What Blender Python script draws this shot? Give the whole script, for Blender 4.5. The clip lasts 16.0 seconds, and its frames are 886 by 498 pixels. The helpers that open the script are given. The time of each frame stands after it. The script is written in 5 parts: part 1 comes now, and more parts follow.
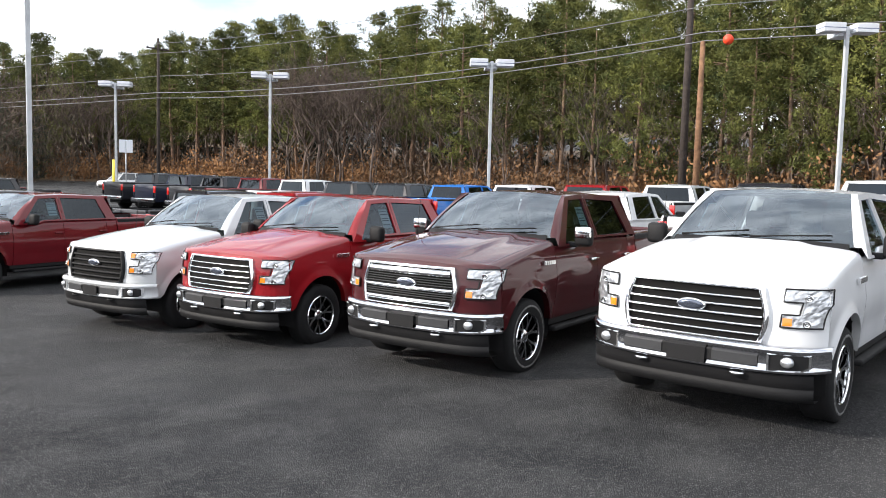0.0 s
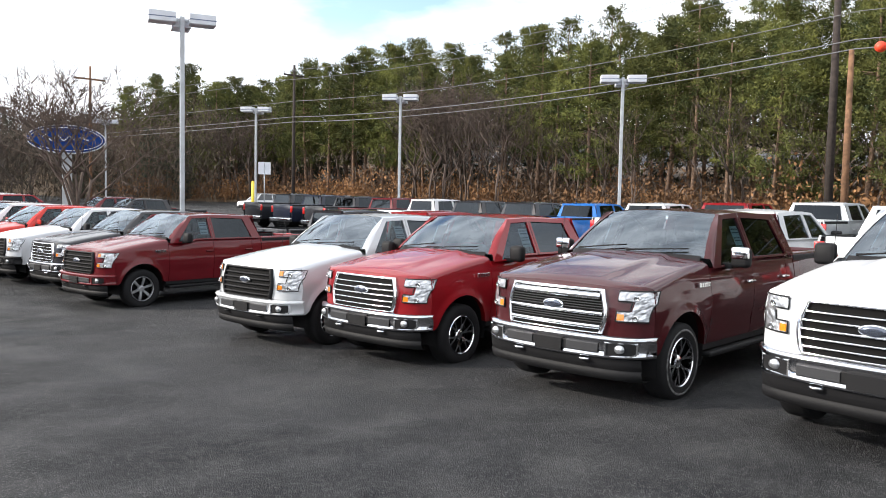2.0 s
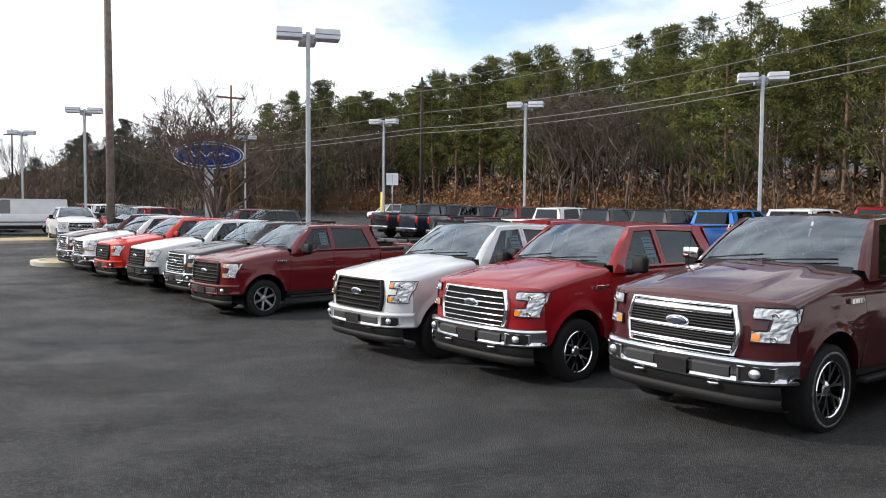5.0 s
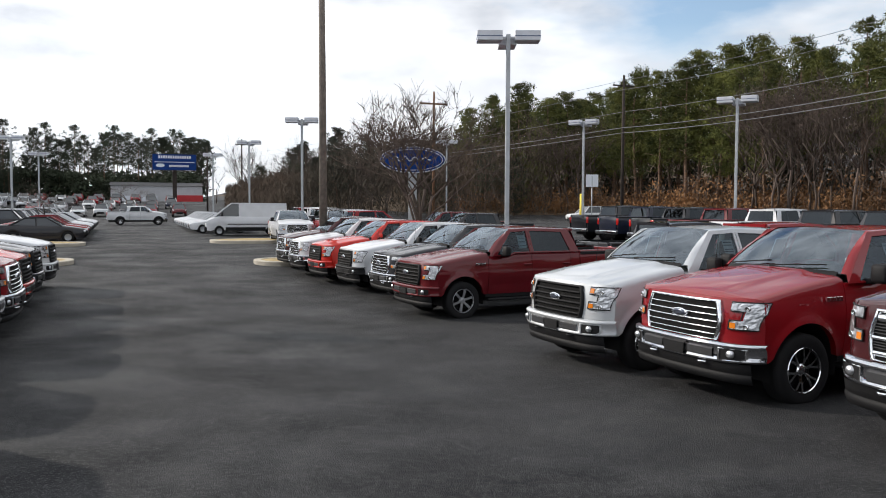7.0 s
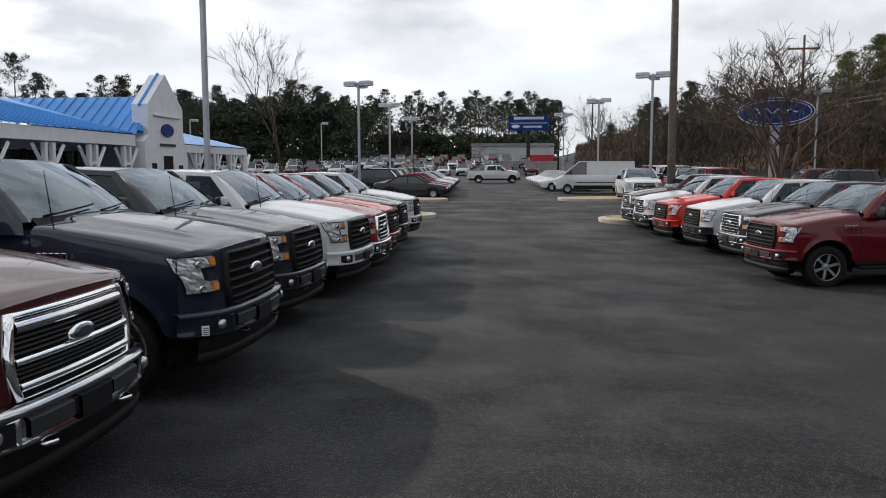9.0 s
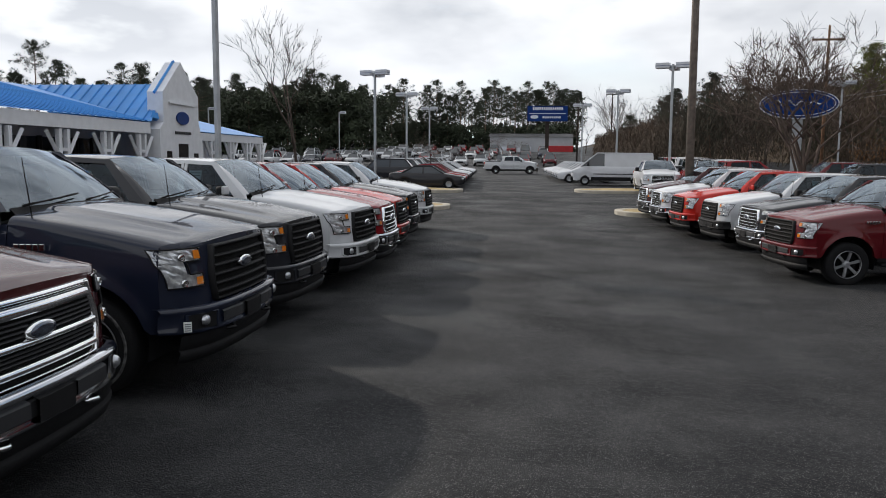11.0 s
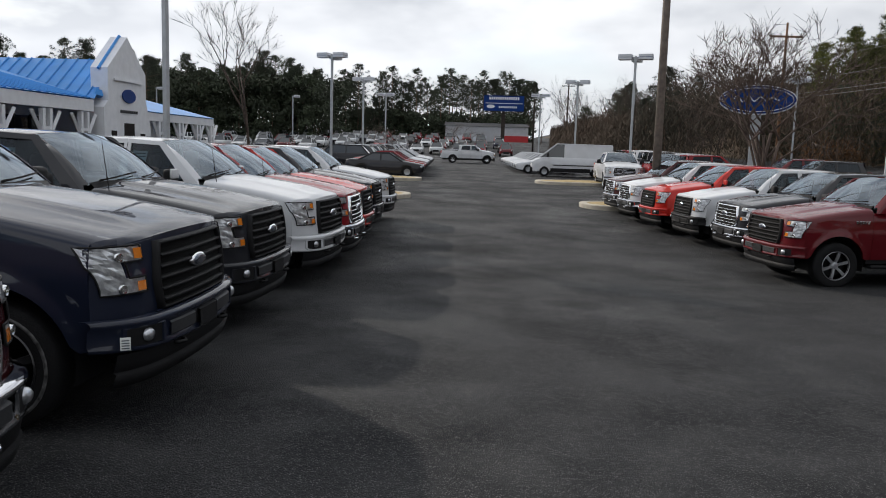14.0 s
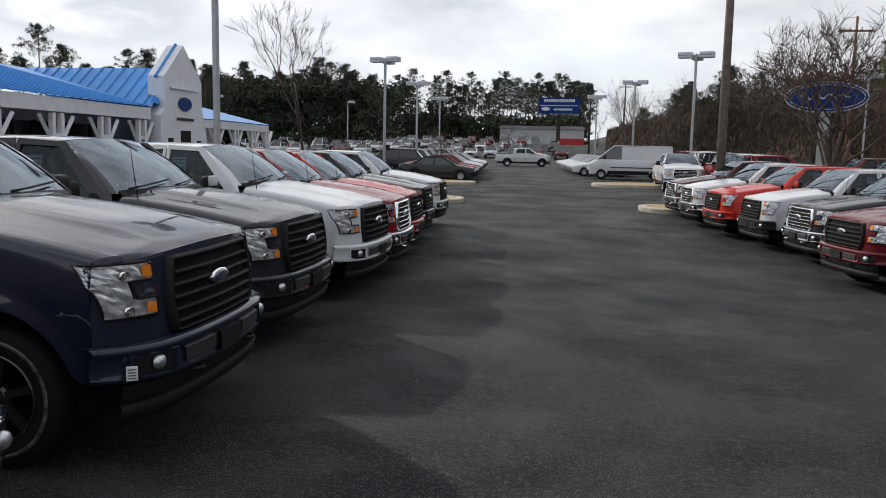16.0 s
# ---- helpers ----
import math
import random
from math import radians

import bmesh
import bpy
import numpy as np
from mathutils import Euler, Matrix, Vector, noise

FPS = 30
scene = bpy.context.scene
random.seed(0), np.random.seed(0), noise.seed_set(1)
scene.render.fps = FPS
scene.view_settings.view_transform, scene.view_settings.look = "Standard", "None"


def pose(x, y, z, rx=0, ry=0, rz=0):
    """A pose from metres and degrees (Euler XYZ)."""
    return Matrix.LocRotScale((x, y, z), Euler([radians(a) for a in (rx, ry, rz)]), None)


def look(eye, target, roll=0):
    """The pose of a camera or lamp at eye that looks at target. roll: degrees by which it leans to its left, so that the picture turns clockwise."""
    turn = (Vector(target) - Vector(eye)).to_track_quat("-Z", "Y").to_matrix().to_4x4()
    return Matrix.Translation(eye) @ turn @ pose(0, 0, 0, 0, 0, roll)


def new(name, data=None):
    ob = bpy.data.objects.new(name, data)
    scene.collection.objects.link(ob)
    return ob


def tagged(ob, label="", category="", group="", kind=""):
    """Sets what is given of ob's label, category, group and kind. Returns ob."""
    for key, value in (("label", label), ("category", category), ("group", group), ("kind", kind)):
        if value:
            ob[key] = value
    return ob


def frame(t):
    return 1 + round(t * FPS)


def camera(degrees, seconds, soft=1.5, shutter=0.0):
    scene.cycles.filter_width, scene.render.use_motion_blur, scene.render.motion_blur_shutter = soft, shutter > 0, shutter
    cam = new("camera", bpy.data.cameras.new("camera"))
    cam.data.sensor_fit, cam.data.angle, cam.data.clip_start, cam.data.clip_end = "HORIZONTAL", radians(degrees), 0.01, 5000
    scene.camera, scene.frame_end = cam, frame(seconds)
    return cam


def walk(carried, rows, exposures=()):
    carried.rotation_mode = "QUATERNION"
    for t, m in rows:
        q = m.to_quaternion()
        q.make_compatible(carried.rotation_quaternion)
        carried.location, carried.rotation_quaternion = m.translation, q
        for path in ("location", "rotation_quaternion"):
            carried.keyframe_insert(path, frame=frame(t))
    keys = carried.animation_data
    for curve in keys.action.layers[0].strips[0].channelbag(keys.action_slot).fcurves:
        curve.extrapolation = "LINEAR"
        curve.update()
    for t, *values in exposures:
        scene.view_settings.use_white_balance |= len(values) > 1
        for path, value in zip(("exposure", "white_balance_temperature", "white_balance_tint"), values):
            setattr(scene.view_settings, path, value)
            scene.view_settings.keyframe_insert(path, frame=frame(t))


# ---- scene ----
cam = camera(58.8, 16.0, soft=1.0)
PATH = [
    (0, (-0.086, 0.32, 1.901), (1.506, 1.519, 1.739), 1.4),
    (0.5, (-0.095, 0.356, 1.914), (1.511, 1.54, 1.773), 2.0),
    (1, (-0.146, 0.416, 1.924), (1.352, 1.732, 1.772), 2.0),
    (1.5, (-0.165, 0.542, 1.91), (1.226, 1.975, 1.799), 0.3),
    (2, (-0.158, 0.589, 1.897), (1.231, 2.024, 1.776), 1.1),
    (2.5, (0.075, 0.637, 1.926), (1.396, 2.137, 1.858), 1.8),
    (2.8, (0.153, 0.665, 1.907), (1.465, 2.173, 1.838), 1.2),
    (3, (0.177, 0.642, 1.912), (1.449, 2.183, 1.829), 0.8),
    (3.2, (0.218, 0.65, 1.897), (1.459, 2.216, 1.808), 0.3),
    (5.3, (0.435, 0.902, 1.885), (1.513, 2.583, 1.776), 0.6),
    (5.5, (0.484, 0.93, 1.889), (1.482, 2.659, 1.771), 0.1),
    (6, (0.472, 1.028, 1.873), (1.456, 2.766, 1.758), 0.3),
    (6.5, (0.495, 1.139, 1.877), (1.456, 2.889, 1.767), 0.4),
    (7, (0.497, 1.144, 1.891), (1.189, 3.018, 1.792), 0.2),
    (7.5, (0.599, 1.078, 1.863), (0.932, 3.045, 1.717), 0.3),
    (8, (0.623, 1.139, 1.839), (0.727, 3.126, 1.637), -0.3),
    (8.5, (0.688, 1.169, 1.85), (0.599, 3.155, 1.638), -0.6),
    (8.7, (0.659, 1.237, 1.827), (0.494, 3.219, 1.624), -0.1),
    (10.8, (0.827, 1.575, 1.848), (0.665, 3.556, 1.631), -0.0),
    (11, (0.823, 1.662, 1.836), (0.613, 3.638, 1.608), 0.4),
    (11.5, (0.775, 1.856, 1.871), (0.709, 3.842, 1.646), 0.8),
    (12, (0.627, 1.978, 1.834), (0.508, 3.96, 1.598), 1.5),
    (12.5, (0.568, 2.148, 1.842), (0.329, 4.123, 1.63), 1.9),
    (13, (0.623, 2.325, 1.818), (0.301, 4.285, 1.578), 0.6),
    (13.5, (0.531, 2.556, 1.818), (0.461, 4.537, 1.556), 1.6),
    (14, (0.403, 2.695, 1.798), (0.316, 4.676, 1.543), 1.8),
    (14.5, (0.389, 2.896, 1.798), (0.209, 4.869, 1.522), 0.5),
    (15, (0.517, 3.079, 1.782), (0.184, 5.027, 1.474), -0.4),
    (15.5, (0.536, 3.211, 1.794), (0.29, 5.175, 1.507), 0.7),
    (16, (0.419, 3.35, 1.785), (0.192, 5.322, 1.536), 1.1),
]
EXPOSURES = [(0, 0.5), (1.5, 0.48), (3.0, 0.2), (5.5, -0.05), (7.0, -0.38), (8.0, -0.70), (11.0, -0.74), (16.0, -0.74)]
walk(cam, [(t, look(eye, target, roll)) for t, eye, target, roll in PATH], EXPOSURES)

# ---- world, sun ----
SUN_AZ, SUN_EL = 139.0, 27.0      # azimuth from +x, elevation, degrees
world = bpy.data.worlds.new("sky")
scene.world = world
world.use_nodes = True
wn, wl = world.node_tree.nodes, world.node_tree.links
wn.clear()
w_out = wn.new("ShaderNodeOutputWorld")
w_bg = wn.new("ShaderNodeBackground")
w_sky = wn.new("ShaderNodeTexSky")
w_sky.sky_type = "NISHITA"
w_sky.sun_disc = False
w_sky.sun_elevation = radians(SUN_EL)
w_sky.sun_rotation = radians(90 - SUN_AZ)
w_co = wn.new("ShaderNodeTexCoord")
w_map = wn.new("ShaderNodeMapping")
w_map.inputs["Scale"].default_value = (1.0, 1.0, 2.6)
w_noise = wn.new("ShaderNodeTexNoise")
w_noise.inputs["Scale"].default_value = 2.3
w_noise.inputs["Detail"].default_value = 8
w_noise.inputs["Roughness"].default_value = 0.52
w_ramp = wn.new("ShaderNodeValToRGB")
w_ramp.color_ramp.elements[0].position, w_ramp.color_ramp.elements[1].position = 0.31, 0.47
w_noise2 = wn.new("ShaderNodeTexNoise")
w_noise2.inputs["Scale"].default_value = 4.2
w_noise2.inputs["Detail"].default_value = 6
w_ramp2 = wn.new("ShaderNodeValToRGB")
w_ramp2.color_ramp.elements[0].position, w_ramp2.color_ramp.elements[1].position = 0.36, 0.62
w_ramp2.color_ramp.elements[0].color = (9.4, 9.9, 10.8, 1)
w_ramp2.color_ramp.elements[1].color = (18.0, 18.3, 18.8, 1)
w_mix = wn.new("ShaderNodeMix")
w_mix.data_type = "RGBA"
w_gain = wn.new("ShaderNodeMix")
w_gain.data_type, w_gain.blend_type = "RGBA", "MULTIPLY"
w_gain.inputs[0].default_value = 1.0
w_gain.inputs[7].default_value = (2.6, 2.6, 2.6, 1)
wl.new(w_co.outputs["Generated"], w_map.inputs["Vector"])
wl.new(w_map.outputs[0], w_noise.inputs["Vector"])
wl.new(w_map.outputs[0], w_noise2.inputs["Vector"])
wl.new(w_noise.outputs["Fac"], w_ramp.inputs[0])
wl.new(w_noise2.outputs["Fac"], w_ramp2.inputs[0])
wl.new(w_ramp.outputs[0], w_mix.inputs[0])
wl.new(w_sky.outputs[0], w_gain.inputs[6])
wl.new(w_gain.outputs[2], w_mix.inputs[6])
wl.new(w_ramp2.outputs[0], w_mix.inputs[7])
w_sep = wn.new("ShaderNodeSeparateXYZ")
w_hz = wn.new("ShaderNodeMapRange")
w_hz.inputs[1].default_value, w_hz.inputs[2].default_value = 0.02, 0.22
w_hz.inputs[3].default_value, w_hz.inputs[4].default_value = 0.9, 0.0
w_haze = wn.new("ShaderNodeMix")
w_haze.data_type = "RGBA"
w_haze.inputs[7].default_value = (14.5, 15.0, 15.9, 1)
wl.new(w_co.outputs["Generated"], w_sep.inputs[0])
wl.new(w_sep.outputs[2], w_hz.inputs[0])
wl.new(w_hz.outputs[0], w_haze.inputs[0])
wl.new(w_mix.outputs[2], w_haze.inputs[6])
w_dot = wn.new("ShaderNodeVectorMath")
w_dot.operation = "DOT_PRODUCT"
w_dot.inputs[1].default_value = (math.cos(radians(SUN_AZ)) * math.cos(radians(SUN_EL)), math.sin(radians(SUN_AZ)) * math.cos(radians(SUN_EL)), math.sin(radians(SUN_EL)))
wl.new(w_co.outputs["Generated"], w_dot.inputs[0])
w_glow = wn.new("ShaderNodeMapRange")
w_glow.inputs[1].default_value, w_glow.inputs[2].default_value = -0.2, 1.0
w_glow.inputs[3].default_value, w_glow.inputs[4].default_value = 0.80, 1.15
wl.new(w_dot.outputs["Value"], w_glow.inputs[0])
w_scale = wn.new("ShaderNodeVectorMath")
w_scale.operation = "SCALE"
wl.new(w_haze.outputs[2], w_scale.inputs[0])
wl.new(w_glow.outputs[0], w_scale.inputs["Scale"])
wl.new(w_scale.outputs[0], w_bg.inputs["Color"])
w_bg.inputs["Strength"].default_value = 0.102
wl.new(w_bg.outputs[0], w_out.inputs["Surface"])

sun_data = bpy.data.lights.new("sun", "SUN")
sun_data.energy, sun_data.angle, sun_data.color = 4.4, radians(1.5), (1.0, 0.92, 0.82)
sun_lamp = new("sun", sun_data)
sun_dir = Vector((math.cos(radians(SUN_AZ)) * math.cos(radians(SUN_EL)), math.sin(radians(SUN_AZ)) * math.cos(radians(SUN_EL)), math.sin(radians(SUN_EL))))
sun_lamp.matrix_world = look(sun_dir * 100, (0, 0, 0))

# ---- materials ----


def material(name, color, rough=0.5, metal=0.0, noise_scale=0.0, noise_amount=0.15, bump=0.0, bump_scale=40.0, coat=0.0, spec=0.5, per_object=0.0, second=None):
    m = bpy.data.materials.new(name)
    m.use_nodes = True
    n, l = m.node_tree.nodes, m.node_tree.links
    p = n["Principled BSDF"]
    p.inputs["Base Color"].default_value = (*color, 1)
    p.inputs["Roughness"].default_value = rough
    p.inputs["Metallic"].default_value = metal
    p.inputs["Coat Weight"].default_value = coat
    p.inputs["Coat Roughness"].default_value = 0.025
    p.inputs["Specular IOR Level"].default_value = spec
    co = n.new("ShaderNodeTexCoord")
    if noise_scale or per_object:
        dark = tuple(c * (1 - noise_amount) for c in color) if second is None else second
        light = tuple(min(1, c * (1 + noise_amount)) for c in color)
        mix = n.new("ShaderNodeMix")
        mix.data_type = "RGBA"
        mix.inputs[6].default_value = (*dark, 1)
        mix.inputs[7].default_value = (*light, 1)
        if noise_scale:
            a = n.new("ShaderNodeTexNoise")
            a.inputs["Scale"].default_value = noise_scale
            a.inputs["Detail"].default_value = 6
            l.new(co.outputs["Object"], a.inputs["Vector"])
            ramp = n.new("ShaderNodeMapRange")
            ramp.inputs[1].default_value, ramp.inputs[2].default_value = 0.32, 0.68
            l.new(a.outputs["Fac"], ramp.inputs[0])
            l.new(ramp.outputs[0], mix.inputs[0])
        last = mix.outputs[2]
        if per_object:
            info = n.new("ShaderNodeObjectInfo")
            mr = n.new("ShaderNodeMapRange")
            mr.inputs[3].default_value, mr.inputs[4].default_value = 1 - per_object, 1 + per_object
            l.new(info.outputs["Random"], mr.inputs[0])
            hsv = n.new("ShaderNodeHueSaturation")
            l.new(mr.outputs[0], hsv.inputs["Value"])
            l.new(last, hsv.inputs["Color"])
            last = hsv.outputs[0]
        l.new(last, p.inputs["Base Color"])
    if bump:
        b = n.new("ShaderNodeTexNoise")
        b.inputs["Scale"].default_value = bump_scale
        b.inputs["Detail"].default_value = 4
        l.new(co.outputs["Object"], b.inputs["Vector"])
        bn = n.new("ShaderNodeBump")
        bn.inputs["Strength"].default_value = bump
        bn.inputs["Distance"].default_value = 0.02
        l.new(b.outputs["Fac"], bn.inputs["Height"])
        l.new(bn.outputs[0], p.inputs["Normal"])
    return m


def paint(name, color, metal=0.35):
    return material(name, color, rough=0.55, metal=metal, coat=0.85, spec=0.1, noise_scale=2.0, noise_amount=0.05)


def glass_material(name, tint, fresnel_ior):
    m = bpy.data.materials.new(name)
    m.use_nodes = True
    n, l = m.node_tree.nodes, m.node_tree.links
    n.remove(n["Principled BSDF"])
    tr = n.new("ShaderNodeBsdfTransparent")
    tr.inputs[0].default_value = (*tint, 1)
    gl = n.new("ShaderNodeBsdfGlossy")
    gl.inputs["Roughness"].default_value = 0.02
    gl.inputs["Color"].default_value = (0.80, 0.90, 1.0, 1)
    fr = n.new("ShaderNodeFresnel")
    fr.inputs["IOR"].default_value = fresnel_ior
    mx = n.new("ShaderNodeMixShader")
    l.new(fr.outputs[0], mx.inputs[0])
    l.new(tr.outputs[0], mx.inputs[1])
    l.new(gl.outputs[0], mx.inputs[2])
    l.new(mx.outputs[0], n["Material Output"].inputs["Surface"])
    return m


WHITE = paint("white_paint", (0.60, 0.61, 0.63), 0.0)
SILVER = paint("silver_paint", (0.52, 0.54, 0.56), 0.5)
RUBY = paint("ruby_red_paint", (0.21, 0.004, 0.008), 0.0)
BRONZE = paint("dark_bronze_red_paint", (0.042, 0.004, 0.006), 0.0)
MAROON = paint("maroon_paint", (0.105, 0.003, 0.007), 0.0)
RACE = paint("bright_red_paint", (0.46, 0.016, 0.009), 0.0)
BLUEJ = paint("dark_blue_grey_paint", (0.010, 0.014, 0.030), 0.0)
GREY = paint("dark_grey_paint", (0.016, 0.017, 0.022), 0.0)
BLACKP = paint("black_paint", (0.012, 0.012, 0.016), 0.0)
BLUE = paint("bright_blue_paint", (0.02, 0.13, 0.42), 0.0)
CHROME = material("chrome", (0.86, 0.87, 0.88), rough=0.08, metal=1.0)
BUMPER = material("bright_bumper_steel", (0.58, 0.59, 0.62), rough=0.07, metal=1.0)
PLASTIC = material("black_plastic", (0.010, 0.010, 0.011), rough=0.6, spec=0.2, bump=0.15, bump_scale=300)
GRILLEBLACK = material("black_grille_mesh", (0.004, 0.004, 0.004), rough=0.8, spec=0.15, bump=0.5, bump_scale=120)
GREYPLASTIC = material("grey_plastic", (0.03, 0.031, 0.034), rough=0.5, spec=0.35, bump=0.1, bump_scale=300)
RUBBER = material("tyre_rubber", (0.010, 0.010, 0.011), rough=0.8, spec=0.25, bump=0.3, bump_scale=60)
ALLOY = material("polished_alloy", (0.80, 0.81, 0.83), rough=0.12, metal=1.0)
DARKALLOY = material("grey_machined_alloy", (0.36, 0.37, 0.39), rough=0.3, metal=0.6)
BLACKALLOY = material("black_alloy", (0.03, 0.03, 0.033), rough=0.3, metal=0.3, coat=0.5)
AMBER = material("amber_lens", (0.75, 0.22, 0.02), rough=0.12, coat=1.0)
REDLENS = material("red_lens", (0.45, 0.012, 0.01), rough=0.12, coat=1.0)
LAMP = material("headlight_reflector", (0.62, 0.64, 0.67), rough=0.28, metal=0.75, noise_scale=16.0, noise_amount=0.25, second=(0.30, 0.31, 0.33), coat=1.0)
EMBLEM = material("blue_enamel", (0.08, 0.095, 0.13), metal=0.6, rough=0.2, coat=1.0)
INTERIOR = material("cabin_trim", (0.05, 0.048, 0.045), rough=0.8, noise_scale=3, noise_amount=0.3)
SEATMAT = material("seat_cloth", (0.11, 0.10, 0.09), rough=0.9, noise_scale=8)
PAPER = material("window_sticker_paper", (0.78, 0.80, 0.78), rough=0.7, noise_scale=12, noise_amount=0.12)
INK = material("printed_ink", (0.12, 0.13, 0.15), rough=0.7)
GLASS = glass_material("car_glass", (0.50, 0.60, 0.62), 2.2)
SIDEGLASS = glass_material("tinted_side_glass", (0.26, 0.36, 0.40), 1.5)
DARKGLASS = glass_material("privacy_glass", (0.03, 0.036, 0.04), 1.5)
GALV = material("galvanised_pole_steel", (0.42, 0.44, 0.46), rough=0.55, metal=0.3, noise_scale=3, noise_amount=0.12)
BRONZEPOLE = material("weathered_brown_pole", (0.15, 0.125, 0.105), rough=0.8, noise_scale=6, noise_amount=0.25, bump=0.3, bump_scale=20)
WOODPOLE = material("creosoted_wood_pole", (0.16, 0.085, 0.045), rough=0.9, noise_scale=4, noise_amount=0.35, bump=0.4, bump_scale=30)
DARKWOODPOLE = material("dark_wood_pole", (0.035, 0.026, 0.022), rough=0.9, noise_scale=4, noise_amount=0.35)
LAMPHEAD = material("lamp_head_white_enamel", (0.60, 0.62, 0.66), rough=0.45, noise_scale=3, noise_amount=0.08)
LAMPBAND = material("lamp_head_blue_band", (0.10, 0.13, 0.22), rough=0.5)
CABLE = material("cable_rubber", (0.16, 0.16, 0.17), rough=0.6)
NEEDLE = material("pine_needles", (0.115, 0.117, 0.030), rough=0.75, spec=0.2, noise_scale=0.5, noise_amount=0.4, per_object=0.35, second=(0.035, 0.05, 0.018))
# darker copy of the needles: shade of backlit trees put into the colour
NEEDLE_SHADED = material("pine_needles_shaded", (0.032, 0.042, 0.022), rough=0.8, noise_scale=0.3, noise_amount=0.5, per_object=0.25)
BARK = material("pine_bark", (0.17, 0.11, 0.075), rough=0.95, noise_scale=5, noise_amount=0.4, bump=0.6, bump_scale=12)
TWIG = material("bare_grey_brown_branches", (0.09, 0.067, 0.055), rough=0.95, noise_scale=2, noise_amount=0.3, per_object=0.3)
DEADLEAF = material("dead_brown_leaves", (0.20, 0.10, 0.04), rough=0.9, noise_scale=0.12, noise_amount=0.6, second=(0.07, 0.042, 0.024))
FOREST = material("leaf_litter_and_pine_straw", (0.10, 0.065, 0.035), rough=0.95, noise_scale=0.4, noise_amount=0.5, bump=0.6, bump_scale=3)
HILLWOOD = material("brown_winter_woodland", (0.085, 0.058, 0.042), rough=0.95, noise_scale=0.06, noise_amount=0.45, second=(0.03, 0.028, 0.018))
CONCRETE = material("kerb_concrete", (0.44, 0.40, 0.33), rough=0.9, noise_scale=3, noise_amount=0.15, bump=0.3, bump_scale=40)
STRAW = material("dry_winter_grass", (0.36, 0.27, 0.13), rough=0.95, noise_scale=5, noise_amount=0.3, bump=0.8, bump_scale=25)
STUCCO = material("white_stucco", (0.74, 0.75, 0.78), rough=0.85, noise_scale=2.5, noise_amount=0.05, bump=0.25, bump_scale=30)
BLUEROOF = material("blue_standing_seam_metal", (0.03, 0.23, 0.60), rough=0.35, metal=0.1, noise_scale=0.8, noise_amount=0.12)
SHOPGLASS = material("dark_shop_glass", (0.02, 0.022, 0.026), rough=0.06, spec=0.8)
SIGNBLUE = material("sign_blue_face", (0.008, 0.04, 0.19), rough=0.55, spec=0.15, noise_scale=1.5, noise_amount=0.1)
SIGNWHITE = material("sign_white_face", (0.72, 0.75, 0.8), rough=0.4)
METALWALL = material("pale_corrugated_wall", (0.50, 0.51, 0.53), rough=0.6, noise_scale=0.7, noise_amount=0.08)
REDWALL = material("red_panel", (0.50, 0.03, 0.035), rough=0.6, noise_scale=1.0, noise_amount=0.1)
ORANGE = material("orange_marker_plastic", (0.75, 0.06, 0.02), rough=0.5)
YELLOW = material("yellow_guard_plastic", (0.70, 0.55, 0.04), rough=0.6)


